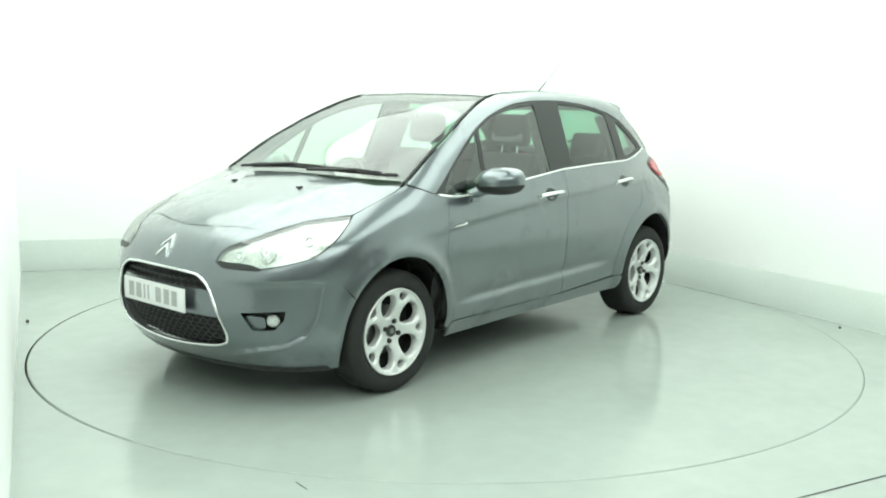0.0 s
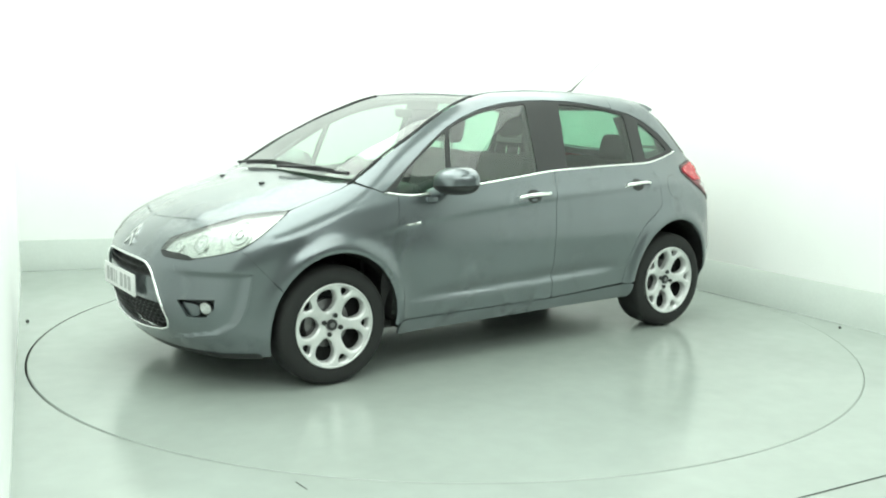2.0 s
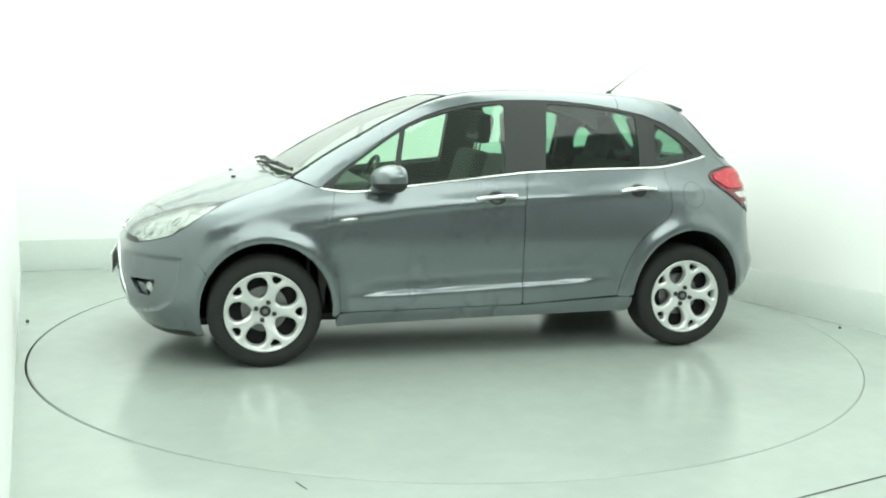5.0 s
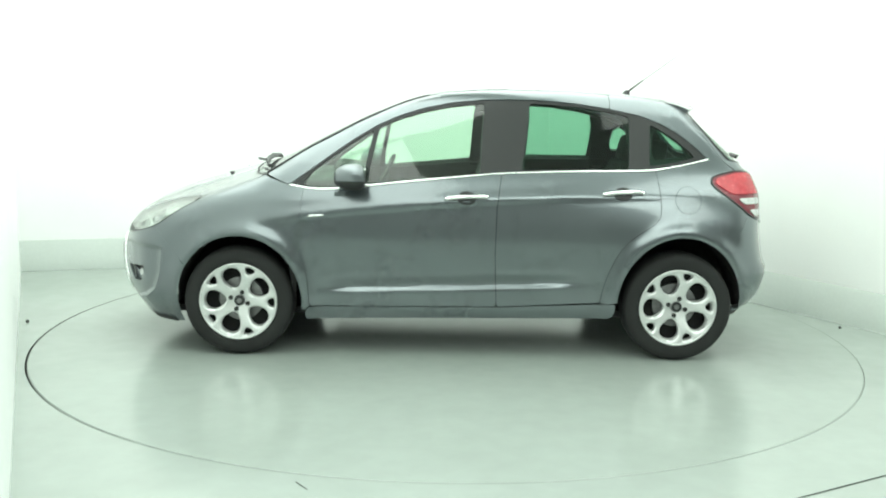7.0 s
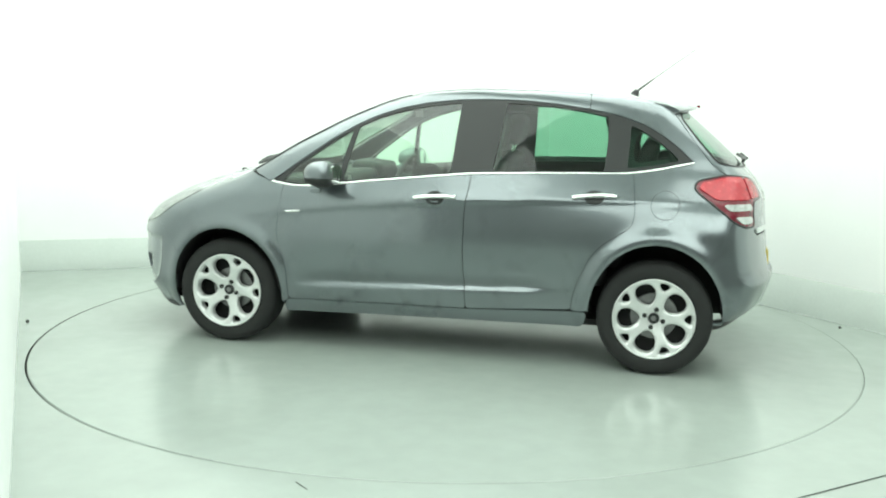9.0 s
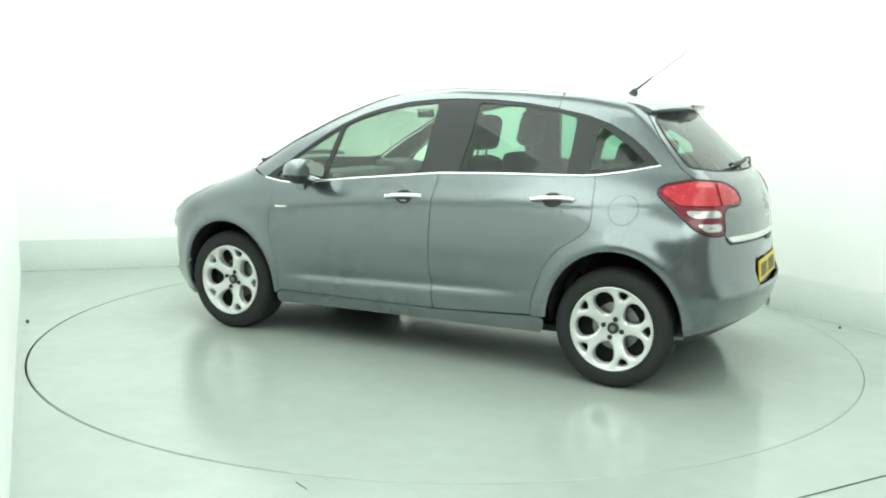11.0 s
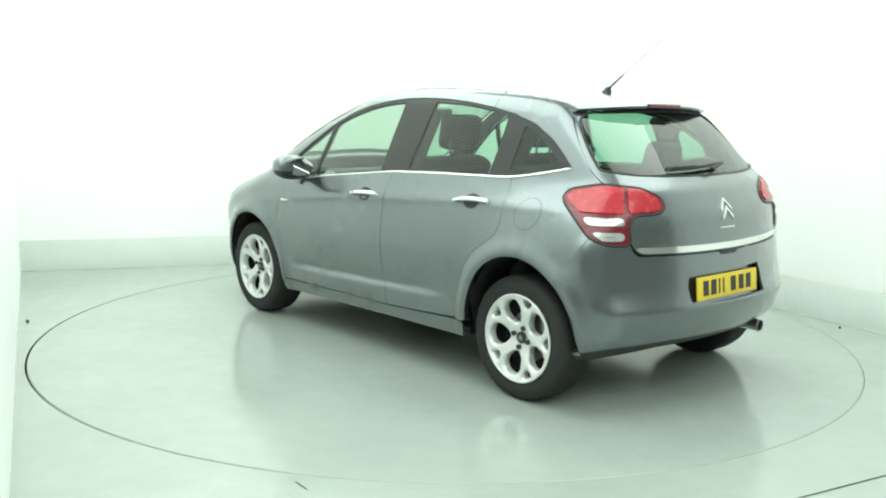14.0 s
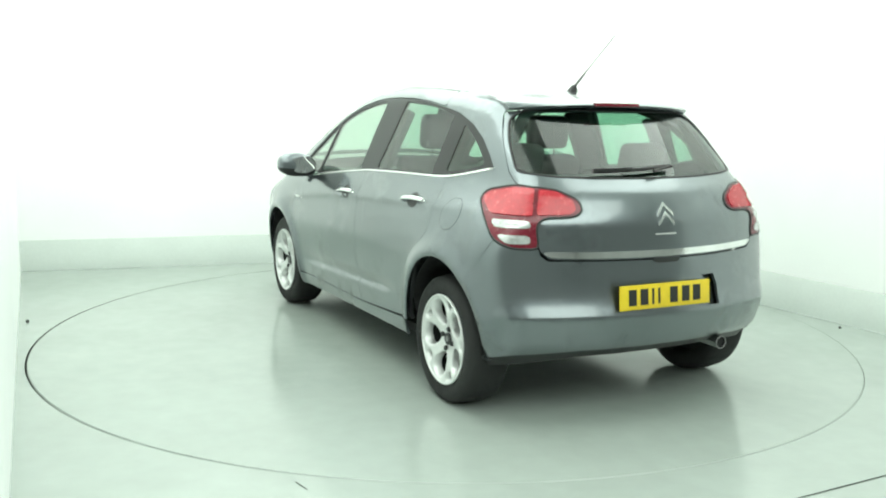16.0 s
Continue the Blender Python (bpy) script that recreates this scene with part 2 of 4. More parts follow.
def form(x, y, z):
    """Below nought inside the body."""
    ay = np.abs(y)
    high = np.clip((z - 0.75) / 0.35, 0, 1)
    high = high * high * (3 - 2 * high)
    w = width_z(z) - taper_low(x) * (1 - high) - taper_high(x) * high
    # flares over the wheels
    for cx, rx, rz in WELLS:
        d = np.hypot((x - cx) / rx, (z - 0.315) / rz) * 0.36
        w = w + 0.024 * np.exp(-((d - 0.378) / np.where(d > 0.378, 0.05, 0.035)) ** 2)
    # pressed hollow low on the doors, and the crease at the handles
    span = 1 / (1 + np.exp(-(x + 0.62) * 20)) / (1 + np.exp((x - 0.70) * 20))
    low = 0.428 - 0.035 * (x + 0.1)
    w = w - 0.021 * span * np.exp(-np.where(z > low, (z - low) / 0.042, (low - z) / 0.020) ** 2)
    crease = 0.889 - 0.075 * x - 0.03 * x * x
    w = w + 0.008 * np.exp(-np.where(z > crease, (z - crease) / 0.045, (crease - z) / 0.020) ** 2) * (1 / (1 + np.exp((x - 1.0) * 10))) / (1 + np.exp(-(x + 1.4) * 10))
    side = ay - w
    # two pressed lines along the bonnet
    on = 1 / (1 + np.exp(-(x - 1.22) * 25)) / (1 + np.exp((x - 1.78) * 25))
    line = 0.47 - 0.19 * (x - 1.25)
    rise = 0.007 * on * np.exp(-np.where(ay < line, (line - ay) / 0.10, (ay - line) / 0.022) ** 2)
    top = (z - top_x(x) - rise + crown(x) * ay * ay) * np.where(x > 0.9, 0.85, np.where(x > 0, 0.9, 1.0))
    front = (x - nose_z(z) + 0.30 * ay ** 2 + 0.35 * ay ** 4) * 0.93
    rear = (-x - tail_z(z) + 0.24 * ay ** 2 + 0.10 * ay ** 4) * np.where(z > 1.04, 0.8, 0.95)
    f = smax(side, top, 0.08)
    f = smax(f, front, 0.10)
    # sunken corners of the front bumper round the fog lamps
    a = np.degrees(np.arctan2(ay, np.maximum(x - 1.0, 0.05)))
    inner = 1 / (1 + np.exp(-np.clip((corner_z(z) - a) / 0.8, -40, 40)))
    f = f + 0.024 * inner * np.clip((a - 24) / 12, 0, 1) / (1 + np.exp(np.clip((z - 0.600) / 0.006, -40, 40))) * (x > 1.4)
    f = smax(f, rear, np.where(z > 1.0, 0.06, 0.09))
    return smax(f, 0.160 - z, 0.04)


def slope(p):
    e, g = 1e-3, np.empty_like(p)
    for i in range(3):
        d = np.zeros(3)
        d[i] = e
        g[:, i] = form(*(p + d).T) - form(*(p - d).T)
    return g / np.maximum(np.linalg.norm(g, axis=1), 1e-9)[:, None]


def drape(how, uv):
    """Points of the body over the flat points uv, seen from one side: side (x, z), top (x, y), nose or tail (degrees round, z)."""
    uv = np.asarray(uv, float)
    u, v, o = uv[:, 0], uv[:, 1], np.zeros(len(uv))
    if how == "side":
        base, way = np.stack([u, o, v], 1), np.array([[0.0, 1, 0]])
        far = 1.3
    elif how == "top":
        base, way, far = np.stack([u, v, o + 0.5], 1), np.array([[0.0, 0, 1]]), 1.5
    else:
        s, cx = (1, 1.0) if how == "nose" else (-1, -0.9)
        a = np.radians(u)
        base, way, far = np.stack([o + cx, o, v], 1), np.stack([s * np.cos(a), np.sin(a), o], 1), 1.6
    lo, hi = o.copy(), o + far
    for _ in range(26):
        m = (lo + hi) / 2
        inside = form(*(base + way * m[:, None]).T) < 0
        lo, hi = np.where(inside, m, lo), np.where(inside, hi, m)
    return base + way * lo[:, None]
# ---- end of form ----


US = {"side": 1.0, "top": 1.0, "nose": 0.0175, "tail": 0.0165}


def to(how, pts, other):
    """The same points of the body in another flat view of it."""
    p = drape(how, pts)
    if other == "side":
        return p[:, [0, 2]]
    if other == "top":
        return p[:, :2]
    s, cx = (1, 1.0) if other == "nose" else (-1, -0.9)
    return np.stack([np.degrees(np.arctan2(p[:, 1], s * (p[:, 0] - cx))), p[:, 2]], 1)


def eased_ring(pts, step, us, times):
    """A closed outline with small soft corners."""
    p = dense(np.asarray(pts, float), step, us)
    for _ in range(times):
        p = 0.5 * p + 0.25 * (np.roll(p, 1, 0) + np.roll(p, -1, 0))
    return p


def panel(name, how, outline, mat, parent, holes=(), gap=0.0019, lift=0.0, thick=0.014, step=0.035, times=2, mirror=False, label="", hole_gap=0.0):
    """A pressed panel laid over the body form, its rim turned in."""
    us = US[how]
    out = shrink(eased_ring(outline, min(step, 0.02), us, times), gap, us)
    ins = [shrink(eased_ring(h, min(step, 0.02), us, times), -hole_gap, us) for h in holes]
    vs, tri, rim = sheet(out, ins, step, us)
    p = drape(how, vs)
    n = slope(p)
    p = p + n * lift
    verts, norms, faces = list(p), list(n), []
    a, b, c = p[tri[:, 0]], p[tri[:, 1]], p[tri[:, 2]]
    flip = ((np.cross(b - a, c - a) * n[tri[:, 0]]).sum(1)) < 0
    for t, f in zip(tri, flip):
        faces.append(tuple(t[::-1]) if f else tuple(t))
    fl = bool(flip.mean() > 0.5)
    for i, j in rim:
        if fl:
            i, j = j, i
        k = len(verts)
        e = p[j] - p[i]
        o = np.cross(e, n[i])
        o = o / max(np.linalg.norm(o), 1e-9)
        verts += [p[i], p[j], p[j] - n[j] * thick, p[i] - n[i] * thick]
        norms += [o] * 4
        faces.append((k, k + 3, k + 2, k + 1))
    verts, norms = np.array(verts), np.array(norms)
    if mirror:
        verts[:, 1] *= -1
        norms[:, 1] *= -1
        faces = [f[::-1] for f in faces]
    return mesh_part(name, verts, faces, mat, parent, norms, label)


def both(name, how, outline, mat, parent, **k):
    return [panel(name, how, outline, mat, parent, **k), panel(name, how, outline, mat, parent, mirror=True, **k)]


def halves(left):
    """A closed outline from its left half, which starts and ends near the middle line."""
    left = np.asarray(left, float)
    return np.concatenate([left, (left * [-1, 1])[::-1]])


def halves_top(left):
    left = np.asarray(left, float)
    return np.concatenate([left, (left * [1, -1])[::-1]])


def bead(name, path, r, mat, parent, n=8, flat=1.0, label="", closed=False):
    """A rod of round section along a path of points with their normals (n, 6)."""
    path = np.asarray(path, float)
    p, nn = path[:, :3], path[:, 3:]
    t = np.gradient(p, axis=0)
    if closed:
        t = np.roll(p, -1, 0) - np.roll(p, 1, 0)
    t /= np.maximum(np.linalg.norm(t, axis=1), 1e-9)[:, None]
    s = np.cross(t, nn)
    s /= np.maximum(np.linalg.norm(s, axis=1), 1e-9)[:, None]
    verts, faces, m = [], [], len(p)
    for i in range(m):
        for k in range(n):
            a = 2 * math.pi * k / n
            verts.append(p[i] + s[i] * r * math.cos(a) + nn[i] * r * flat * math.sin(a))
    for i in range(m if closed else m - 1):
        for k in range(n):
            j, l = (i + 1) % m, (k + 1) % n
            faces.append((i * n + k, i * n + l, j * n + l, j * n + k))
    if not closed:
        faces += [tuple(range(n)), tuple(range((m - 1) * n, m * n))[::-1]]
    return mesh_part(name, verts, faces, mat, parent, None, label)


def on_body(how, pts, lift=0.0, step=0.03, closed=False, mirror=False, times=2):
    """A path over the body with its normals."""
    p = np.asarray(pts, float)
    if closed:
        p = eased_ring(p, step, US[how], times)
    else:
        s = np.array([US[how], 1.0])
        d = np.r_[0, np.cumsum(np.linalg.norm(np.diff(p, axis=0) * s, axis=1))]
        q = np.linspace(0, d[-1], max(4, int(d[-1] / step)))
        p = np.stack([np.interp(q, d, p[:, 0]), np.interp(q, d, p[:, 1])], 1)
        for _ in range(3):
            p[1:-1] = 0.5 * p[1:-1] + 0.25 * (p[:-2] + p[2:])
    x = drape(how, p)
    n = slope(x)
    r = np.concatenate([x + n * lift, n], 1)
    if mirror:
        r[:, 1] *= -1
        r[:, 4] *= -1
    return r


# ---- the booth ----
TABLE_R = 2.444
CORNERS = [(-3.50, 1.70), (0.96, 3.20), (4.38, -2.50), (4.9, -8.4), (-4.2, -8.4), (-4.2, -3.6), (-1.40, -2.98)]


def wall_run(name, a, b, mat, height=CEILING, thick=0.12, label="", z0=0.0):
    a, b = Vector((*a, 0)), Vector((*b, 0))
    d = (b - a).normalized()
    o = Vector((-d.y, d.x, 0)) * thick
    if o.dot((a + b) / 2 - Vector((0.3, -1.8, 0))) < 0:
        o = -o
    bm = bmesh.new()
    vs = [bm.verts.new(v) for z in (z0, height) for v in (a + Vector((0, 0, z)), b + Vector((0, 0, z)), b + o + Vector((0, 0, z)), a + o + Vector((0, 0, z)))]
    for f in ((0, 1, 2, 3), (4, 5, 6, 7), (0, 1, 5, 4), (1, 2, 6, 5), (2, 3, 7, 6), (3, 0, 4, 7)):
        bm.faces.new([vs[i] for i in f])
    return tagged(part(name, bm, mat, None, label, smooth=False), category="wall", kind="structure")


# the hall walls are unseen, added to close the room and shape the car's reflections
NAMES = ["wall_back", "wall_right", "unseen_hall_right", "unseen_hall_rear", "unseen_hall_left", "unseen_hall_return", "wall_left"]
for i, nm in enumerate(NAMES):
    a, b = CORNERS[i], CORNERS[(i + 1) % len(CORNERS)]
    wall_run(nm, a, b, HALL if i in (2, 3) else WALL, label="unseen dark grey hall wall added behind the booth" if i in (2, 3) else "white painted booth wall, brightly lit")


def skirting(name, a, b):
    """Floor paint carried up the wall with a small rounded foot."""
    a, b = Vector((*a, 0)), Vector((*b, 0))
    d = (b - a).normalized()
    i = Vector((-d.y, d.x, 0))
    if i.dot(Vector((0.0, 0.0, 0)) - (a + b) / 2) < 0:
        i = -i
    prof = [(0.004, 0.255), (0.012, 0.252), (0.014, 0.006)] + [(0.014 + 0.004 * (1 - math.cos(radians(q))), 0.006 - 0.004 * math.sin(radians(q))) for q in (30, 60, 90)]
    verts, faces, steps = [], [], 24
    for k in range(steps + 1):
        c = a.lerp(b, k / steps)
        for u, z in prof:
            verts.append(c + i * u + Vector((0, 0, z)))
    m = len(prof)
    for k in range(steps):
        for j in range(m - 1):
            faces.append((k * m + j, k * m + j + 1, (k + 1) * m + j + 1, (k + 1) * m + j))
    ob = mesh_part(name, verts, faces, SKIRT, None, None, "pale green gloss skirting band along the booth wall")
    return tagged(ob, category="skirting", kind="structure")


skirting("baseboard_back", CORNERS[0], CORNERS[1])
skirting("baseboard_right", CORNERS[1], CORNERS[2])

ring_pts = np.array([(math.cos(a) * (TABLE_R + 0.0075) - 0.0045, math.sin(a) * (TABLE_R + 0.0075) - 0.0015) for a in np.linspace(0, 2 * math.pi, 193)[:-1]])
fl = np.array([(-5, -9), (6, -9), (6, 5), (-5, 5)], float)
vs, tri, rim = sheet(dense(fl, 1.0), [ring_pts], 1.0)
vz = [(x, y, 0.0) for x, y in vs]
faces = [tuple(t) if np.cross(vs[t[1]] - vs[t[0]], vs[t[2]] - vs[t[0]]) > 0 else tuple(t[::-1]) for t in tri]
base = len(vz)
vz += [(x, y, -0.06) for x, y in ring_pts]
top_ids = {(round(x, 5), round(y, 5)): i for i, (x, y) in enumerate(vs)}
nr = len(ring_pts)
for k in range(nr):
    i, j = (top_ids[(round(ring_pts[q][0], 5), round(ring_pts[q][1], 5))] for q in (k, (k + 1) % nr))
    faces.append((i, j, base + (k + 1) % nr, base + k))
faces.append(tuple(range(base, base + nr)))
tagged(mesh_part("floor", vz, faces, None, None, None, "glossy pale green painted concrete floor", False,
                 mats=[FLOOR, GAP], idx=[0] * len(tri) + [1] * (nr + 1)), category="floor", kind="structure")
cl = bmesh.new()
box(-5, -9, CEILING, 6, 5, CEILING + 0.1, cl)
tagged(part("ceiling", cl, CEIL, None, "pale painted ceiling", smooth=False), category="ceiling", kind="structure")


def turntable():
    bm = bmesh.new()
    bmesh.ops.create_cone(bm, cap_ends=True, segments=192, radius1=TABLE_R, radius2=TABLE_R, depth=0.05, matrix=pose(0, 0, -0.025))
    ob = tagged(new("turntable"), "round pale green painted turntable flush with the floor", "turntable")
    part("deck", bm, FLOOR, ob, smooth=False)
    v, f, n = [], [], 192
    for k in range(n):
        a = 2 * math.pi * k / n
        for r, z in ((TABLE_R - 0.012, 0.0004), (TABLE_R - 0.010, 0.0012), (TABLE_R + 0.001, 0.0012), (TABLE_R + 0.001, -0.03)):
            v.append((r * math.cos(a), r * math.sin(a), z))
    for k in range(n):
        for j in range(3):
            f.append((k * 4 + j, k * 4 + j + 1, ((k + 1) % n) * 4 + j + 1, ((k + 1) % n) * 4 + j))
    mesh_part("edge_band", v, f, FLOOR, ob, None, "thin painted edge band")
    return ob


table = turntable()

# ---- the car ----
car = tagged(new("car"), "dark grey metallic five-door hatchback with silver alloy wheels", "car")
BELT = [(0.945, 0.966), (0.80, 0.944), (0.66, 0.951), (0.36, 0.987), (-0.22, 1.046), (-0.58, 1.060), (-1.07, 1.070), (-1.22, 1.093), (-1.40, 1.132)]
HEAD = [(0.83, 1.05), (0.72, 1.13), (0.60, 1.215), (0.47, 1.295), (0.35, 1.350), (0.21, 1.395), (0.05, 1.428), (-0.12, 1.445), (-0.27, 1.450),
        (-0.46, 1.447), (-0.65, 1.432), (-0.84, 1.405), (-1.00, 1.375), (-1.13, 1.330), (-1.25, 1.262), (-1.34, 1.190)]
HINGE = [(0.865, 0.953), (0.89, 0.75), (0.90, 0.68), (0.88, 0.59), (0.845, 0.46), (0.835, 0.29)]
MID = [(-0.225, 1.047), (-0.20, 0.856), (-0.195, 0.606), (-0.21, 0.298)]
REAR_CUT = [(-1.09, 1.072), (-1.104, 0.96), (-1.110, 0.87), (-1.100, 0.815), (-1.070, 0.779), (-1.000, 0.735), (-0.940, 0.690), (-0.882, 0.620), (-0.838, 0.525), (-0.806, 0.430), (-0.790, 0.332)]
LAMP_R = [(55.5, 1.000), (53.5, 1.041), (44, 1.072), (33, 1.055), (26.8, 1.012), (25.7, 0.965), (28, 0.940), (36, 0.936), (37.6, 0.905), (36.7, 0.803),
          (43, 0.805), (47.5, 0.836), (50.5, 0.900)]
LAMP_F = [(21, 0.685), (22.5, 0.745), (33, 0.810), (44, 0.862), (59.6, 0.892), (56, 0.840), (51, 0.763), (47, 0.718), (39.6, 0.684), (33, 0.664), (23.5, 0.666)]
SEAM_F = [(49.0 + 0.625 * k, 0.70 - 0.0125 * k) for k in range(9)]
GLASS_EDGE = [(54.5, 1.392), (51.5, 1.26), (47.0, 1.122)]
ROOF_EDGE = [(1.08, 0.735), (0.72, 0.680), (0.40, 0.590), (0.18, 0.535), (-0.30, 0.545), (-0.80, 0.540), (-1.15, 0.520), (-1.27, 0.505)]



def roof_edge(x0, x1, n):
    """The joint of roof and flank, close-set, in the side view."""
    xs = np.linspace(x0, x1, n)
    ys = np.interp(-xs, [-p[0] for p in ROOF_EDGE], [p[1] for p in ROOF_EDGE])
    return [tuple(p) for p in to("top", np.stack([xs, ys], 1), "side")]


glass_side = to("tail", GLASS_EDGE, "side")
lamp_side = to("tail", [LAMP_R[i] for i in (2, 1, 0, 12, 11)], "side")


def well(k, a0, a1, n=16):
    cx, rx, rz = WELLS[k]
    return [(cx + rx * math.cos(radians(a)), 0.315 + rz * math.sin(radians(a))) for a in np.linspace(a0, a1, n)]


def rear_arch(a0, a1):
    return well(0, a0, a1)


def front_arch(a0, a1):
    return well(1, a0, a1)


def between(a, b, n=8):
    return [(a[0] + (b[0] - a[0]) * k / n, a[1] + (b[1] - a[1]) * k / n) for k in range(n + 1)]


both("front_door", "side", HINGE[::-1] + BELT[1:4] + MID, PAINT, car, times=1, step=0.015)
both("rear_door", "side", MID[::-1] + BELT[5:7] + REAR_CUT, PAINT, car, times=1, step=0.015)
SILL = [(0.845, 0.290), (0.30, 0.295), (-0.21, 0.299), (-0.79, 0.326), (-0.878, 0.329), (-0.872, 0.27), (-0.85, 0.238), (0.3, 0.222), (0.855, 0.210), (0.862, 0.25)]
both("sill", "side", SILL, PAINT, car, times=1, lift=0.004)
FENDER = ([tuple(p) for p in HINGE] + [(0.865, 0.27)] + front_arch(186, 32) + [tuple(p) for p in to("nose", SEAM_F[::-1], "side")]
          + [tuple(p) for p in to("nose", [LAMP_F[i] for i in (7, 6, 5, 4)], "side")] + [tuple(p) for p in to("top", [(1.42 - 0.022 * k, 0.725 + 0.0009 * k) for k in range(16)], "side")] + [BELT[0]])
both("front_fender", "side", FENDER, PAINT, car, gap=0.0004, times=0, step=0.02)
SEAM_R = between(rear_arch(130, 130)[0], (-1.55, 0.72)) + between((-1.55, 0.72), lamp_side[-1], 5)[1:-1]
QUARTER = (REAR_CUT + [(-0.82, 0.324)] + rear_arch(3, 130) + SEAM_R[1:] + [tuple(p) for p in lamp_side[::-1]] + [tuple(p) for p in glass_side[::-1]]
           + roof_edge(-1.27, -0.84, 22) + HEAD[11:] + [BELT[-1], BELT[-2]])
both("quarter_panel", "side", QUARTER, PAINT, car, gap=0.0008, times=0, step=0.02)
RAIL = [BELT[0]] + HEAD[:12] + roof_edge(-0.84, 1.08, 70)
both("roof_rail", "side", RAIL, PAINT, car, times=1)
ROOF = halves_top([(0.20, 0.0), (0.195, 0.30), (0.18, 0.52)] + ROOF_EDGE[4:] + [(-1.335, 0.30), (-1.345, 0.0)])
panel("roof", "top", ROOF, PAINT, car, times=1)
lamp_top = to("nose", [LAMP_F[i] for i in (2, 3, 4)], "top")
BONNET = halves_top([(1.853, 0.0), (1.835, 0.15), (1.785, 0.345), (1.755, 0.47)] + [tuple(p) for p in lamp_top] + [(1.25, 0.733), (1.10, 0.735), (1.16, 0.60), (1.20, 0.35), (1.215, 0.0)])
panel("bonnet", "top", BONNET, PAINT, car, times=1)
bonnet_nose = to("top", [(1.755, 0.47), (1.785, 0.345), (1.835, 0.15), (1.853, 0.0)], "nose")
GRILLE = [(0, 0.632), (10, 0.630), (16.5, 0.622), (20.2, 0.580), (23.0, 0.46), (25.2, 0.36), (25.0, 0.315), (21.5, 0.292), (10, 0.272), (0, 0.266)]
arch_nose = to("side", front_arch(-21, 32), "nose")
BUMPER_F = ([(0, 0.172), (20, 0.172), (40, 0.174), (50, 0.176)] + [tuple(p) for p in arch_nose] + [tuple(p) for p in SEAM_F[::-1]]
            + [LAMP_F[i] for i in (7, 8, 9, 10, 0, 1, 2)] + [tuple(p) for p in bonnet_nose])
FOG = [(29.0, 0.464), (34, 0.470), (40.3, 0.476), (39.8, 0.43), (37.5, 0.387), (34, 0.379), (31.7, 0.383), (30.5, 0.42)]
panel("front_bumper", "nose", halves(BUMPER_F), PAINT, car, gap=0.0004, step=0.012, holes=[halves(GRILLE), np.array(FOG), np.array(FOG) * [-1, 1]], times=0)
arch_tail = to("side", rear_arch(184, 130), "tail")
BUMPER_R = ([(0, 0.348), (25, 0.345), (42, 0.325), (50, 0.300), (56, 0.275)] + [tuple(p) for p in arch_tail] + [tuple(p) for p in to("side", SEAM_R[1:], "tail")]
            + [LAMP_R[i] for i in (11, 10, 9)] + [(36.3, 0.775), (34.5, 0.752), (20, 0.747), (0, 0.744)])
RECESS = [(0, 0.655), (17.6, 0.655), (18.8, 0.60), (18.0, 0.517), (0, 0.512)]
panel("rear_bumper", "tail", halves(BUMPER_R), PAINT, car, gap=0.0008, holes=[halves(RECESS)], times=0, step=0.03)
GLASS_R = [(0, 1.098), (20, 1.101), (33, 1.108), (44.6, 1.128), (49.2, 1.26), (51.8, 1.36), (48, 1.395), (20, 1.400), (0, 1.400)]
GATE = ([(0, 0.748), (20, 0.751), (34.2, 0.757), (36.0, 0.785)] + [LAMP_R[i] for i in (9, 8, 7, 6, 5, 4, 3)] + [(44, 1.074)] + GLASS_EDGE[::-1] + [(25, 1.415), (0, 1.415)])
panel("tailgate", "tail", halves(GATE), PAINT, car, holes=[halves(GLASS_R)], times=1)
panel("rear_window", "tail", halves(GLASS_R), PRIVACY, car, gap=-0.004, lift=-0.004, thick=0.004, times=1, label="green-tinted rear window")
SCREEN = halves_top([(0.205, 0.0), (0.20, 0.30), (0.185, 0.515), (0.40, 0.575), (0.72, 0.665), (1.075, 0.715), (1.15, 0.60), (1.19, 0.35), (1.205, 0.0)])
panel("windscreen", "top", SCREEN, GLASS, car, gap=0.0, lift=-0.003, thick=0.004, times=1, label="clear green windscreen")


for side in (False, True):
    bead("windscreen_seal", on_body("top", [(0.19, 0.520), (0.40, 0.580), (0.72, 0.670), (1.078, 0.722)], 0.001, mirror=side), 0.009, GLOSS_BLACK, car, n=6, flat=0.6, label="black windscreen seal")
bead("rear_window_seal", on_body("tail", halves(GLASS_R), 0.0005, closed=True, times=1), 0.006, GLOSS_BLACK, car, closed=True, n=6, flat=0.6)

# side windows: dark frame with panes in it
OPEN = BELT + HEAD[::-1]
PANE_A = [(0.875, 0.975), (0.80, 1.058), (0.70, 1.130), (0.59, 1.205), (0.485, 1.272), (0.515, 1.15), (0.545, 0.975), (0.66, 0.962), (0.80, 0.956)]
PANE_B = [(0.515, 0.985), (0.485, 1.15), (0.455, 1.288), (0.34, 1.338), (0.20, 1.380), (0.04, 1.412), (-0.130, 1.428), (-0.115, 1.25), (-0.105, 1.046), (0.20, 1.015)]
PANE_C = [(-0.335, 1.067), (-0.365, 1.25), (-0.385, 1.433), (-0.65, 1.417), (-0.84, 1.390), (-0.945, 1.366), (-0.945, 1.22), (-0.935, 1.078), (-0.58, 1.074)]
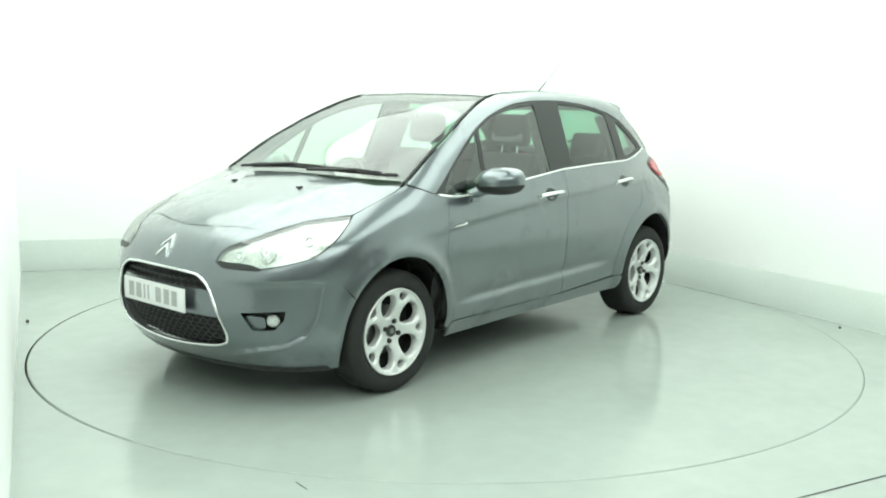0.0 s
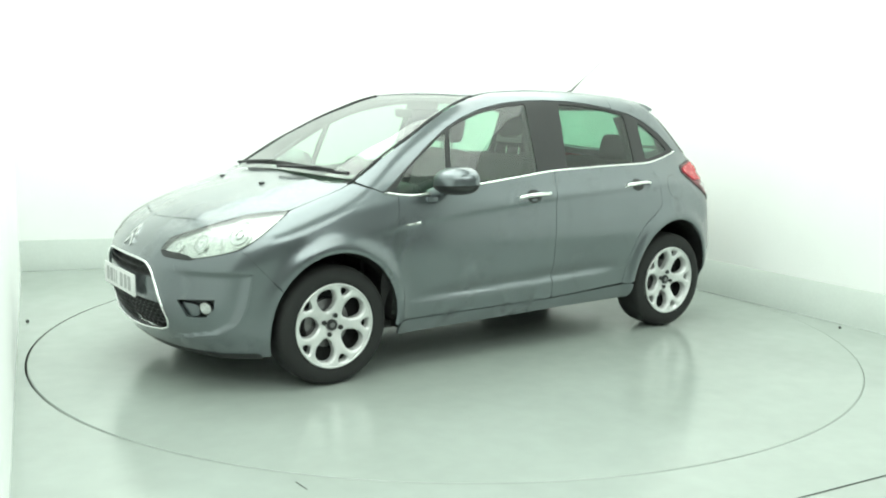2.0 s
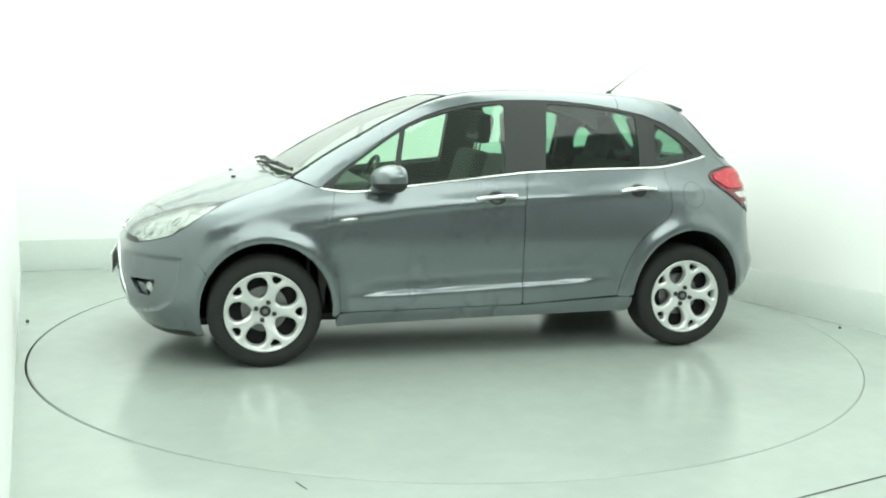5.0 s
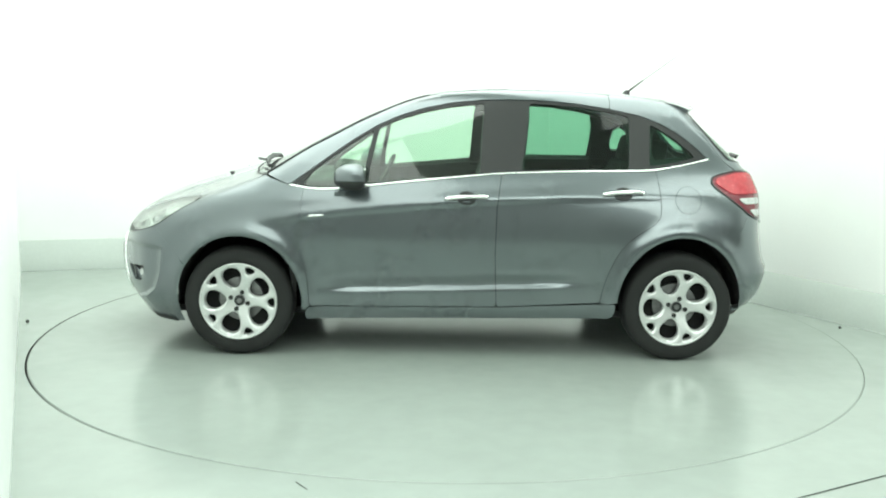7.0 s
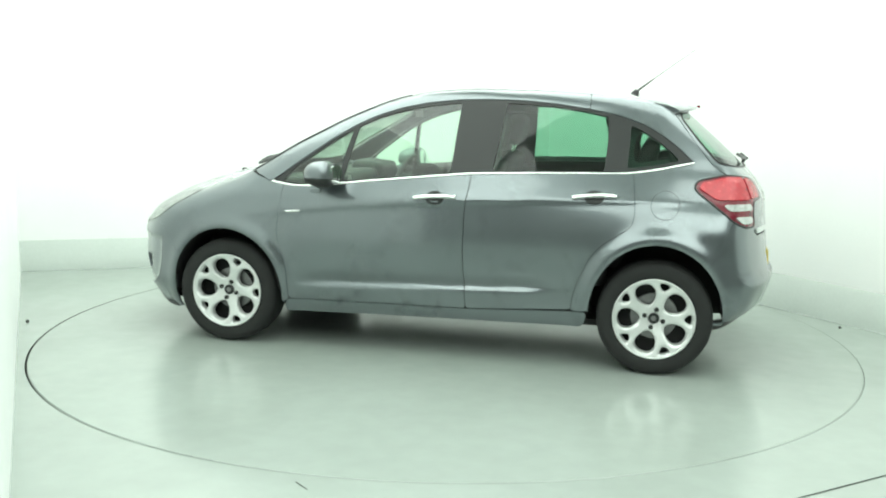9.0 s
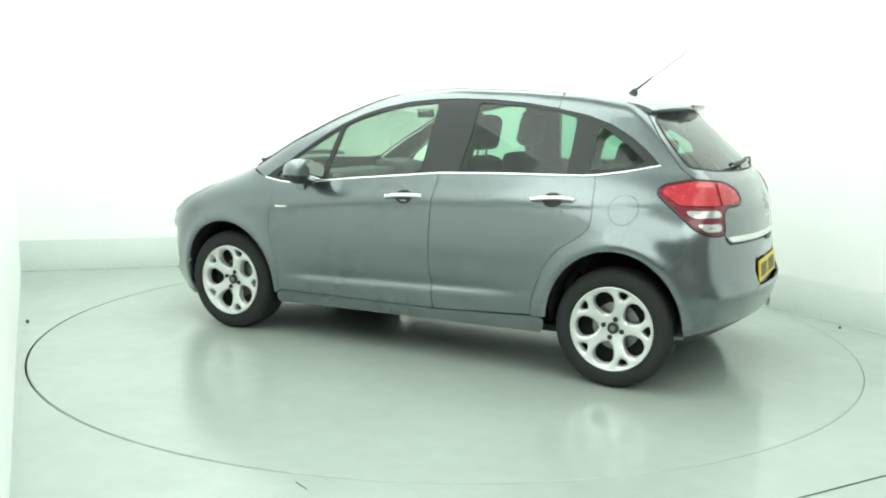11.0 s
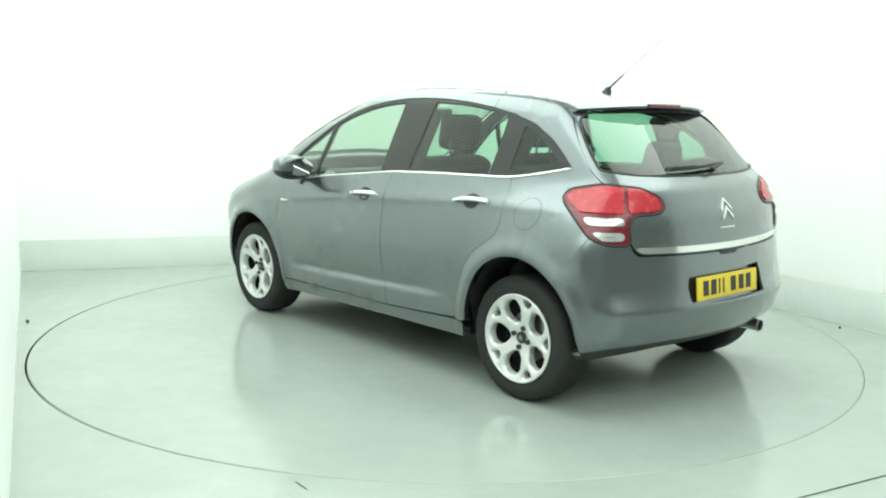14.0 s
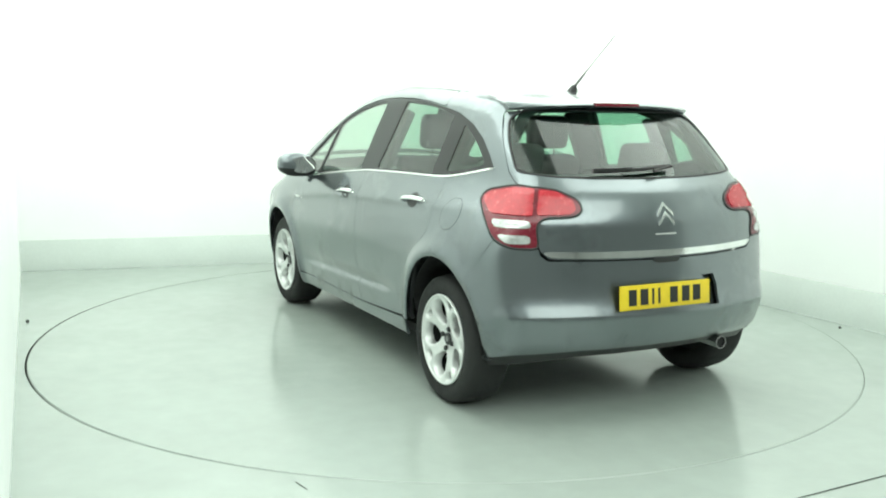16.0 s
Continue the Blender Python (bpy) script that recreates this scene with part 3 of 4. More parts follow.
PANE_D = [(-1.055, 1.100), (-1.060, 1.20), (-1.065, 1.325), (-1.12, 1.300), (-1.215, 1.24), (-1.285, 1.185), (-1.325, 1.145), (-1.22, 1.120), (-1.10, 1.100)]
for side in (False, True):
    panel("window_frame", "side", OPEN, GLOSS_BLACK, car, holes=[PANE_A, PANE_B, PANE_C, PANE_D], lift=-0.004, gap=0.001, thick=0.02, times=1, mirror=side, label="black window surround", step=0.05)
    for pn, mt in ((PANE_A, GLASS), (PANE_B, GLASS), (PANE_C, PRIVACY), (PANE_D, PRIVACY)):
        panel("side_window", "side", pn, mt, car, lift=-0.008, gap=-0.006, thick=0.004, times=1, mirror=side, step=0.06)
    bead("belt_trim", on_body("side", BELT, 0.002, mirror=side), 0.0065, CHROME, car, flat=0.6, label="thin chrome strip under the windows")

# floor pan, arch liners, underside
bm = bmesh.new()
box(-1.45, -0.66, 0.215, 1.70, 0.66, 0.25, bm)
box(-0.80, -0.73, 0.225, 0.80, 0.73, 0.265, bm)
part("floor_pan", bm, LINER, car, smooth=False)
for cx, rx, rz in WELLS:
    for s in (1, -1):
        v, f = [], []
        ang = np.linspace(-3, 183, 25)
        for a in ang:
            for yy in (0.835, 0.50):
                v.append((cx + (rx + 0.006) * math.cos(radians(a)), s * (yy if yy < 0.6 else 0.775 + 0.055 * min(1, max(0, 2.5 * math.sin(radians(a))))), 0.315 + (rz + 0.006) * math.sin(radians(a))))
        for k in range(len(ang) - 1):
            f.append((2 * k, 2 * k + 1, 2 * k + 3, 2 * k + 2))
        f.append(tuple(2 * k + 1 for k in range(len(ang))))
        mesh_part("arch_liner", v, f, LINER, car, None, "dark wheel arch liner")


# ---- wheels ----
def wheel(x, s, turn):
    w = new("wheel")
    w.parent = car
    w.matrix_basis = pose(x, 0.725 * s, 0.308, 0, 0, 0 if s > 0 else 180) @ pose(0, 0, 0, 0, turn, 0)
    prof = [(0.214, -0.085), (0.222, -0.098), (0.262, -0.104), (0.290, -0.098), (0.302, -0.084), (0.3075, -0.05), (0.308, 0.0), (0.3075, 0.05), (0.302, 0.084), (0.290, 0.099),
            (0.262, 0.106), (0.236, 0.104), (0.222, 0.100), (0.213, 0.088), (0.205, 0.05), (0.205, -0.05)]
    v, f, n, m = [], [], 72, len(prof)
    for k in range(n):
        a = 2 * math.pi * k / n
        for j, (r, y) in enumerate(prof):
            rr = r - (0.005 if j in (5, 7) and k % 3 == 0 else 0)
            v.append((rr * math.cos(a), y, rr * math.sin(a)))
    for k in range(n):
        for j in range(m):
            f.append((k * m + j, k * m + (j + 1) % m, ((k + 1) % n) * m + (j + 1) % m, ((k + 1) % n) * m + j))
    mesh_part("tyre", v, f, RUBBER, w, None, "black rubber tyre")
    # rim face with five oval openings and five small triangles
    circ = np.array([(0.213 * math.cos(a), 0.213 * math.sin(a)) for a in np.linspace(0, 2 * math.pi, 73)[:-1]])
    holes = []
    for k in range(5):
        a = 2 * math.pi * k / 5
        ca, sa = math.cos(a), math.sin(a)
        ov = [(0.133 + 0.060 * math.cos(q), (0.053 + 0.013 * math.cos(q)) * math.sin(q)) for q in np.linspace(0, 2 * math.pi, 25)[:-1]]
        holes.append(np.array([(p * ca - q * sa, p * sa + q * ca) for p, q in ov]))
        a += math.pi / 5
        ca, sa = math.cos(a), math.sin(a)
        tr = dense(rounded([(0.199, -0.040), (0.199, 0.040), (0.146, 0.0)], 2), 0.012)
        holes.append(np.array([(p * ca - q * sa, p * sa + q * ca) for p, q in tr]))
    vs, tri, rim = sheet(circ, holes, 0.0095)
    rad = np.hypot(vs[:, 0], vs[:, 1])
    dep = np.interp(rad, [0, 0.03, 0.06, 0.12, 0.17, 0.20, 0.208, 0.213], [0.064, 0.064, 0.072, 0.088, 0.097, 0.100, 0.101, 0.101])
    edge = np.concatenate(holes)
    gap_d = np.sqrt(np.min(((vs[:, None] - edge[None]) ** 2).sum(2), 1))
    dep = dep - 0.009 * np.exp(-(gap_d / 0.005) ** 1.4)
    v = [(a, d, b) for (a, b), d in zip(vs, dep)]
    f = [tuple(t) for t in tri]
    nv = len(v)
    v += [(a * 0.985, d - 0.035, b * 0.985) for (a, b), d in zip(vs, dep)]
    for i, j in rim:
        f.append((j, i, nv + i, nv + j))
    bm = bmesh.new()
    me = bpy.data.meshes.new("tmp")
    me.from_pydata(v, [], f)
    bm.from_mesh(me)
    bpy.data.meshes.remove(me)
    bmesh.ops.delete(bm, geom=[q for q in bm.verts if not q.link_faces], context="VERTS")
    rim_ob = part("rim", bm, ALLOY, w, "silver five-spoke alloy rim")
    lip = [(0.2125 * math.cos(2 * math.pi * k / 72), 0.101, 0.2125 * math.sin(2 * math.pi * k / 72), 0, 1, 0) for k in range(72)]
    bead("rim_lip", lip, 0.006, ALLOY, w, n=8, closed=True)
    bm = bmesh.new()
    bmesh.ops.create_cone(bm, cap_ends=True, segments=40, radius1=0.205, radius2=0.205, depth=0.01, matrix=pose(0, -0.02, 0, 90))
    part("wheel_back", bm, LINER, w)
    bm = rod((0, -0.01, 0), (0, 0.012, 0), 0.125, n=40)
    part("brake_disc", bm, STEEL, w, "grey steel brake disc")
    part("hub_cap", rod((0, 0.06, 0), (0, 0.074, 0), 0.029, n=24), GLOSS_BLACK, w, "dark hub cap")
    part("hub_badge", rod((0, 0.07, 0), (0, 0.0765, 0), 0.014, n=20), STEEL, w, "small silver hub badge")
    for k in range(4):
        a = math.pi / 2 * k + 0.3
        part("wheel_bolt", rod((0.05 * math.cos(a), 0.06, 0.05 * math.sin(a)), (0.05 * math.cos(a), 0.079, 0.05 * math.sin(a)), 0.0125, n=10), BLACK, w, smooth=False)
    return w


wheel(1.233, 1, -2)
wheel(-1.233, 1, 2)
wheel(1.233, -1, 10)
wheel(-1.233, -1, 35)

# ---- lamps ----
def disc_on(name, how, u, z, r, mat, parent, lift, mirror, label="", ring=0.0, n=20):
    us = US[how]
    c = np.array([(u + r * math.cos(a) / us, z + r * math.sin(a)) for a in np.linspace(0, 2 * math.pi, n + 1)[:-1]])
    hole = [np.array([(u + (r - ring) * math.cos(a) / us, z + (r - ring) * math.sin(a)) for a in np.linspace(0, 2 * math.pi, n + 1)[:-1]])] if ring else []
    return panel(name, how, c, mat, parent, holes=hole, gap=0.0, lift=lift, thick=0.012, times=0, mirror=mirror, label=label, step=0.02)


for side in (False, True):
    hl = panel("headlamp", "nose", LAMP_F, REFLECTOR, car, gap=0.001, lift=-0.012, thick=0.02, times=1, mirror=side, label="bright headlamp behind a clear cover")
    for u, z, r in ((46.0, 0.790, 0.062), (35.0, 0.742, 0.045), (27.5, 0.718, 0.028)):
        disc_on("lamp_bezel", "nose", u, z, r, REFLECTOR, hl, -0.004, side, ring=0.010)
        disc_on("lamp_bowl", "nose", u, z, r * 0.72, CLEAR_LENS, hl, -0.007, side)
        disc_on("lamp_bulb", "nose", u, z, r * 0.34, STEEL if r > 0.05 else CHROME, hl, -0.003, side, ring=0.005)
    panel("lamp_base", "nose", [(21.2, 0.690), (32, 0.684), (35, 0.664), (33, 0.658), (23.5, 0.660)], GLOSS_BLACK, hl, gap=0.0, lift=0.003, thick=0.02, times=1, mirror=side, label="black strip along the lamp's foot")
    panel("lamp_cover", "nose", LAMP_F, COVER, hl, gap=0.002, lift=0.002, thick=0.03, times=1, mirror=side, label="clear headlamp cover")
    bead("lamp_seal", on_body("nose", LAMP_F, -0.001, closed=True, mirror=side, times=1), 0.0035, GLOSS_BLACK, hl, closed=True, n=6)
    tl = panel("tail_lamp", "tail", LAMP_R, DARK_RED, car, gap=0.003, lift=0.003, thick=0.02, times=1, mirror=side, label="red tail lamp with two clear bands")
    panel("red_lens", "tail", [(53.8, 1.000), (52.4, 1.030), (44, 1.058), (38.6, 1.055), (38.6, 0.944), (50.0, 0.944)], RED, tl, gap=0.0, lift=0.009, thick=0.008, times=1, mirror=side, step=0.012)
    panel("red_lens", "tail", [(37.6, 1.052), (33, 1.043), (28.4, 1.006), (27.8, 0.968), (29, 0.951), (37.6, 0.946)], RED, tl, gap=0.0, lift=0.009, thick=0.008, times=1, mirror=side, step=0.012)
    for pts in ([(49.2, 0.922), (39.2, 0.924), (38.6, 0.893), (48.0, 0.890)], [(47.0, 0.862), (39.0, 0.862), (38.6, 0.826), (44.5, 0.824)]):
        panel("clear_band", "tail", pts, CLEAR_LENS, tl, gap=0.0, lift=0.008, thick=0.008, times=1, mirror=side, step=0.02)
        panel("bulb_shade", "tail", [(p[0] * 0.5 + 21.2, p[1] * 0.4 + (0.543 if p[1] > 0.88 else 0.507)) for p in pts], STEEL, tl, gap=0.004, lift=0.0095, thick=0.004, times=1, mirror=side, step=0.02)
    bead("lamp_seal", on_body("tail", LAMP_R, 0.0, closed=True, mirror=side, times=1), 0.0065, GLOSS_BLACK, tl, closed=True, n=6)

panel("bumper_lip", "nose", halves([(0, 0.168), (30, 0.168), (52, 0.172), (51, 0.200), (30, 0.196), (0, 0.196)]), BLACK, car, gap=0.0, lift=0.003, thick=0.01, times=1, label="black lower lip of the front bumper")

# ---- grille ----
panel("grille_backing", "nose", halves(GRILLE), LINER, car, gap=-0.045, lift=-0.050, thick=0.005, times=1)
bead("grille_trim", on_body("nose", halves(GRILLE), 0.001, closed=True, times=1), 0.0075, CHROME, car, closed=True, label="chrome outline of the grille")


def half_width(z):
    return float(np.interp(z, [0.27, 0.31, 0.36, 0.46, 0.58, 0.62, 0.632], [10, 24, 25, 22.8, 20, 16.5, 9]))


def grille_bars():
    """Wavy mesh of bars, above and below the plate band."""
    for z0, z1 in ((0.562, 0.625), (0.278, 0.432)):
        n = int((z1 - z0) / 0.021)
        for k in range(n + 1):
            z = z0 + (z1 - z0) * k / max(n, 1)
            w = half_width(z) - 0.8
            us = np.linspace(-w, w, 120)
            pts = [(u, z + 0.0085 * math.sin(u * 2.6 + math.pi * (k % 2))) for u in us]
            bead("grille_bar", on_body("nose", pts, -0.016, step=0.006), 0.0034, BLACK, car, n=5)


grille_bars()
BAND = [(0, 0.560), (19.8, 0.560), (22.0, 0.480), (23.0, 0.425), (12, 0.432), (0, 0.434)]
panel("plate_band", "nose", halves(BAND), PAINT, car, gap=0.004, lift=-0.010, thick=0.02, times=1, label="grey band behind the front plate")
for side in (False, True):
    panel("fog_recess", "nose", FOG, BLACK, car, gap=-0.008, lift=-0.045, thick=0.004, times=1, mirror=side)
    disc_on("fog_lamp", "nose", 37.0, 0.425, 0.025, CLEAR_LENS, car, -0.016, side, "round clear fog lamp")
    disc_on("fog_bezel", "nose", 37.0, 0.425, 0.031, STEEL, car, -0.018, side, ring=0.007)
    # black bead draws the shade line under the corner's upper crease
    bead("bumper_crease_shade", on_body("nose", [(38.0, 0.600), (42, 0.604), (48.2, 0.606)], -0.006, mirror=side), 0.004, GLOSS_BLACK, car, n=6, flat=0.6)
    bead("bumper_edge", on_body("nose", [(50.2, 0.606), (50.0, 0.58), (48.8, 0.455), (46.4, 0.357), (41.5, 0.303), (32, 0.270), (21.5, 0.238)], -0.004, step=0.015, mirror=side), 0.011, PAINT, car, flat=0.6, label="raised rim of the bumper corner")
    panel("fog_blade", "nose", [(29.8, 0.448), (35, 0.440), (35.2, 0.385), (31, 0.366)], PAINT, car, gap=0.0, lift=-0.020, thick=0.02, times=1, mirror=side)


panel("rear_valance", "tail", halves([(0, 0.300), (25, 0.295), (42, 0.262), (55, 0.235), (60, 0.285), (50, 0.308), (42, 0.335), (25, 0.355), (0, 0.358)]), BLACK, car, gap=0.0, lift=-0.012, thick=0.01, times=1, label="black valance under the rear bumper")


def plate(name, x, z, tilt, base, turn, label):
    p = new(name)
    p.parent = car
    p.matrix_basis = pose(x, 0, z, 0, 0, turn) @ pose(0, 0, 0, 0, tilt, 0)
    tagged(p, label)
    bm = box(-0.004, -0.26, -0.056, 0.004, 0.26, 0.056)
    part("plate_face", bm, base, p, bevel=0.003)
    for i, y in enumerate((-0.19, -0.125, -0.075, -0.04, 0.045, 0.115, 0.18)):
        w = 0.012 if i in (2, 3) else 0.044
        part("dark_bar", box(0.004, y - w / 2, -0.036, 0.0055, y + w / 2, 0.036), BLACK if base is YELLOW else WASHED_BAR, p, smooth=False)
    return p


plate("rear_plate", -1.845, 0.578, -5, YELLOW, 180, "yellow rear number plate with dark bars")
plate("front_plate", 2.052, 0.497, 0, WHITE_PLATE, 0, "white front number plate with bars paled to grey by glare")
panel("plate_recess", "tail", halves(RECESS), PAINT, car, gap=-0.006, lift=-0.034, thick=0.004, times=1)
STRIP = [(0, 0.756), (20, 0.759), (33.8, 0.765), (36.0, 0.790), (34, 0.792), (20, 0.788), (0, 0.786)]
panel("tailgate_strip", "tail", halves(STRIP), CHROME, car, gap=0.0, lift=0.006, thick=0.01, times=1, label="chrome strip along the tailgate's lower edge")
panel("tailgate_grip", "tail", [(-5, 0.752), (5, 0.752), (4, 0.728), (-4, 0.728)], BLACK, car, gap=0.0, lift=0.006, thick=0.01, times=1, step=0.02, label="black tailgate release")


def chevrons(how, z, parent_name):
    b = new(parent_name)
    b.parent = car
    tagged(b, "bright metal badge of two bent bars")
    us = US[how]
    for k, (dz, w) in enumerate(((0.004, 0.046), (-0.036, 0.046))):
        t = 0.016
        pts = [(0, z + dz + 0.030), (w / us, z + dz - 0.018), (w / us, z + dz - 0.018 - t), (0, z + dz + 0.030 - t * 1.1), (-w / us, z + dz - 0.018 - t), (-w / us, z + dz - 0.018)]
        panel("badge_bar", how, pts, BADGE, b, gap=0.0, lift=0.007, thick=0.008, times=0, step=0.015)


chevrons("tail", 0.962, "rear_badge")
chevrons("nose", 0.738, "front_badge")
panel("badge_line", "tail", halves([(0, 0.860), (3.6, 0.860), (3.6, 0.854), (0, 0.854)]), ALLOY, car, gap=0.0, lift=0.003, thick=0.004, times=0, step=0.02, label="thin bright bar under the badge")

# ---- spoiler, wipers, aerial, exhaust ----
def spoiler():
    sp = new("spoiler")
    sp.parent = car
    tagged(sp, "grey roof spoiler with a red high brake lamp")
    ys = np.linspace(-0.535, 0.535, 31)
    v, f = [], []
    for y in ys:
        q = abs(y) / 0.535
        xr = -1.425 + 0.115 * q ** 2.5
        x0 = -1.175
        z0 = float(drape("top", [(x0, y)])[0, 2]) + 0.0015
        zr = 1.436 - 0.022 * q ** 2
        prof = [(x0, z0), (0.5 * x0 + 0.5 * xr, 0.45 * z0 + 0.55 * zr + 0.006), (xr + 0.012, zr + 0.001), (xr, zr - 0.008), (xr + 0.010, zr - 0.020), (xr + 0.075, zr - 0.016 - 0.012 * (1 - q)), (x0 - 0.01, z0 - 0.02)]
        v += [(c, y, d) for c, d in prof]
    m = 7
    for i in range(len(ys) - 1):
        for j in range(m):
            f.append((i * m + j, i * m + (j + 1) % m, (i + 1) * m + (j + 1) % m, (i + 1) * m + j))
    f += [tuple(range(m))[::-1], tuple(range((len(ys) - 1) * m, len(ys) * m))]
    bm = bmesh.new()
    me = bpy.data.meshes.new("tmp")
    me.from_pydata(v, [], f)
    bm.from_mesh(me)
    bpy.data.meshes.remove(me)
    part("spoiler_blade", bm, PAINT, sp)
    part("brake_light", box(-1.430, -0.13, 1.4205, -1.395, 0.13, 1.4365), DARK_RED, sp, "dark red high brake lamp", bevel=0.003)


spoiler()


def wiper(name, how, pts, arm, label):
    w = new(name)
    w.parent = car
    tagged(w, label)
    bead("blade", on_body(how, pts, 0.020), 0.010, BLACK, w, n=6)
    bead("blade_spine", on_body(how, pts[:-1] if len(pts) > 2 else pts, 0.032), 0.006, GLOSS_BLACK, w, n=6)
    bead("arm", on_body(how, arm, 0.035), 0.008, BLACK, w, n=6)


wiper("wiper", "top", [(1.17, -0.36), (1.165, -0.05), (1.15, 0.22), (1.12, 0.40)], [(1.20, -0.42), (1.19, -0.2), (1.165, 0.0)], "black front wiper at rest")
wiper("wiper", "top", [(1.16, 0.20), (1.12, 0.42), (1.09, 0.58), (1.065, 0.68)], [(1.22, 0.16), (1.18, 0.28), (1.12, 0.44)], "black front wiper at rest")
wiper("rear_wiper", "tail", [(22, 1.118), (8, 1.122), (-10, 1.135)], [(0, 1.108), (-6, 1.118), (-9, 1.128)], "black rear wiper at rest")
COWL = halves_top([(1.225, 0.0), (1.21, 0.35), (1.17, 0.60), (1.10, 0.722), (1.05, 0.712), (1.12, 0.58), (1.165, 0.35), (1.18, 0.0)])
panel("cowl", "top", COWL, BLACK, car, gap=0.0, lift=-0.006, thick=0.01, times=1, label="black cowl under the windscreen")
for s in (1, -1):
    q = drape("top", [(1.372, 0.272 * s)])[0]
    part("washer_jet", box(q[0] - 0.014, q[1] - 0.012, q[2] - 0.003, q[0] + 0.012, q[1] + 0.012, q[2] + 0.009), BLACK, car, bevel=0.004)
an = new("aerial")
an.parent = car
tagged(an, "thin black roof aerial")
zr = float(drape("top", [(-1.05, 0.0)])[0, 2])
bm = rod((-1.05, 0, zr - 0.005), (-1.062, 0, zr + 0.028), 0.030, n=16, r2=0.012)
part("aerial_foot", bm, BLACK, an)
part("aerial_stem", rod((-1.062, 0, zr + 0.02), (-1.155, 0, zr + 0.092), 0.0065, n=10, r2=0.004), BLACK, an)
part("aerial_rod", rod((-1.155, 0, zr + 0.092), (-1.385, 0, zr + 0.262), 0.0019, n=8), BLACK, an)
ex = new("exhaust")
ex.parent = car
tagged(ex, "bright steel exhaust pipe end")
bm = rod((-1.60, -0.385, 0.308), (-1.815, -0.385, 0.308), 0.030, n=24)
bmesh.ops.delete(bm, geom=[q for q in bm.faces if len(q.verts) > 4 and q.calc_center_median().x < -1.8], context="FACES_ONLY")
part("pipe", bm, CHROME, ex)
bead("pipe_lip", [(-1.815, -0.385 + 0.0295 * math.cos(k * math.pi / 12), 0.308 + 0.0295 * math.sin(k * math.pi / 12), -1, 0, 0) for k in range(24)], 0.003, STEEL, ex, n=6, closed=True)
part("pipe_inside", rod((-1.70, -0.385, 0.308), (-1.800, -0.385, 0.308), 0.027, n=24), LINER, ex)
part("silencer", rod((-1.50, -0.55, 0.345), (-1.50, 0.05, 0.345), 0.075, n=20), LINER, ex, bevel=0.0)

# ---- door furniture ----
def door_handle(x0, z0, x1, z1, mirror):
    h = new("door_handle")
    h.parent = car
    tagged(h, "chrome door handle over a dark cup")
    c, d = (x0 + x1) / 2, (z0 + z1) / 2
    cup = np.array([(c + 0.052 * math.cos(a), d + 0.037 * math.sin(a)) for a in np.linspace(0, 2 * math.pi, 25)[:-1]])
    panel("cup", "side", cup, GLOSS_BLACK, h, gap=0.0, lift=0.0015, thick=0.01, times=0, mirror=mirror, step=0.03)
    n = 16
    pts = [(x0 + (x1 - x0) * k / n, z0 + (z1 - z0) * k / n) for k in range(n + 1)]
    r = on_body("side", pts, 0.0, step=(x0 - x1) / n, mirror=mirror)
    k = np.linspace(0, 1, len(r))
    lift = 0.032 * np.minimum(1, np.sin(np.pi * np.clip(k, 0.02, 0.98)) ** 0.5)
    r[:, :3] += r[:, 3:] * lift[:, None]
    bead("grip", r, 0.0115, CHROME, h, flat=0.6, label="chrome grip")


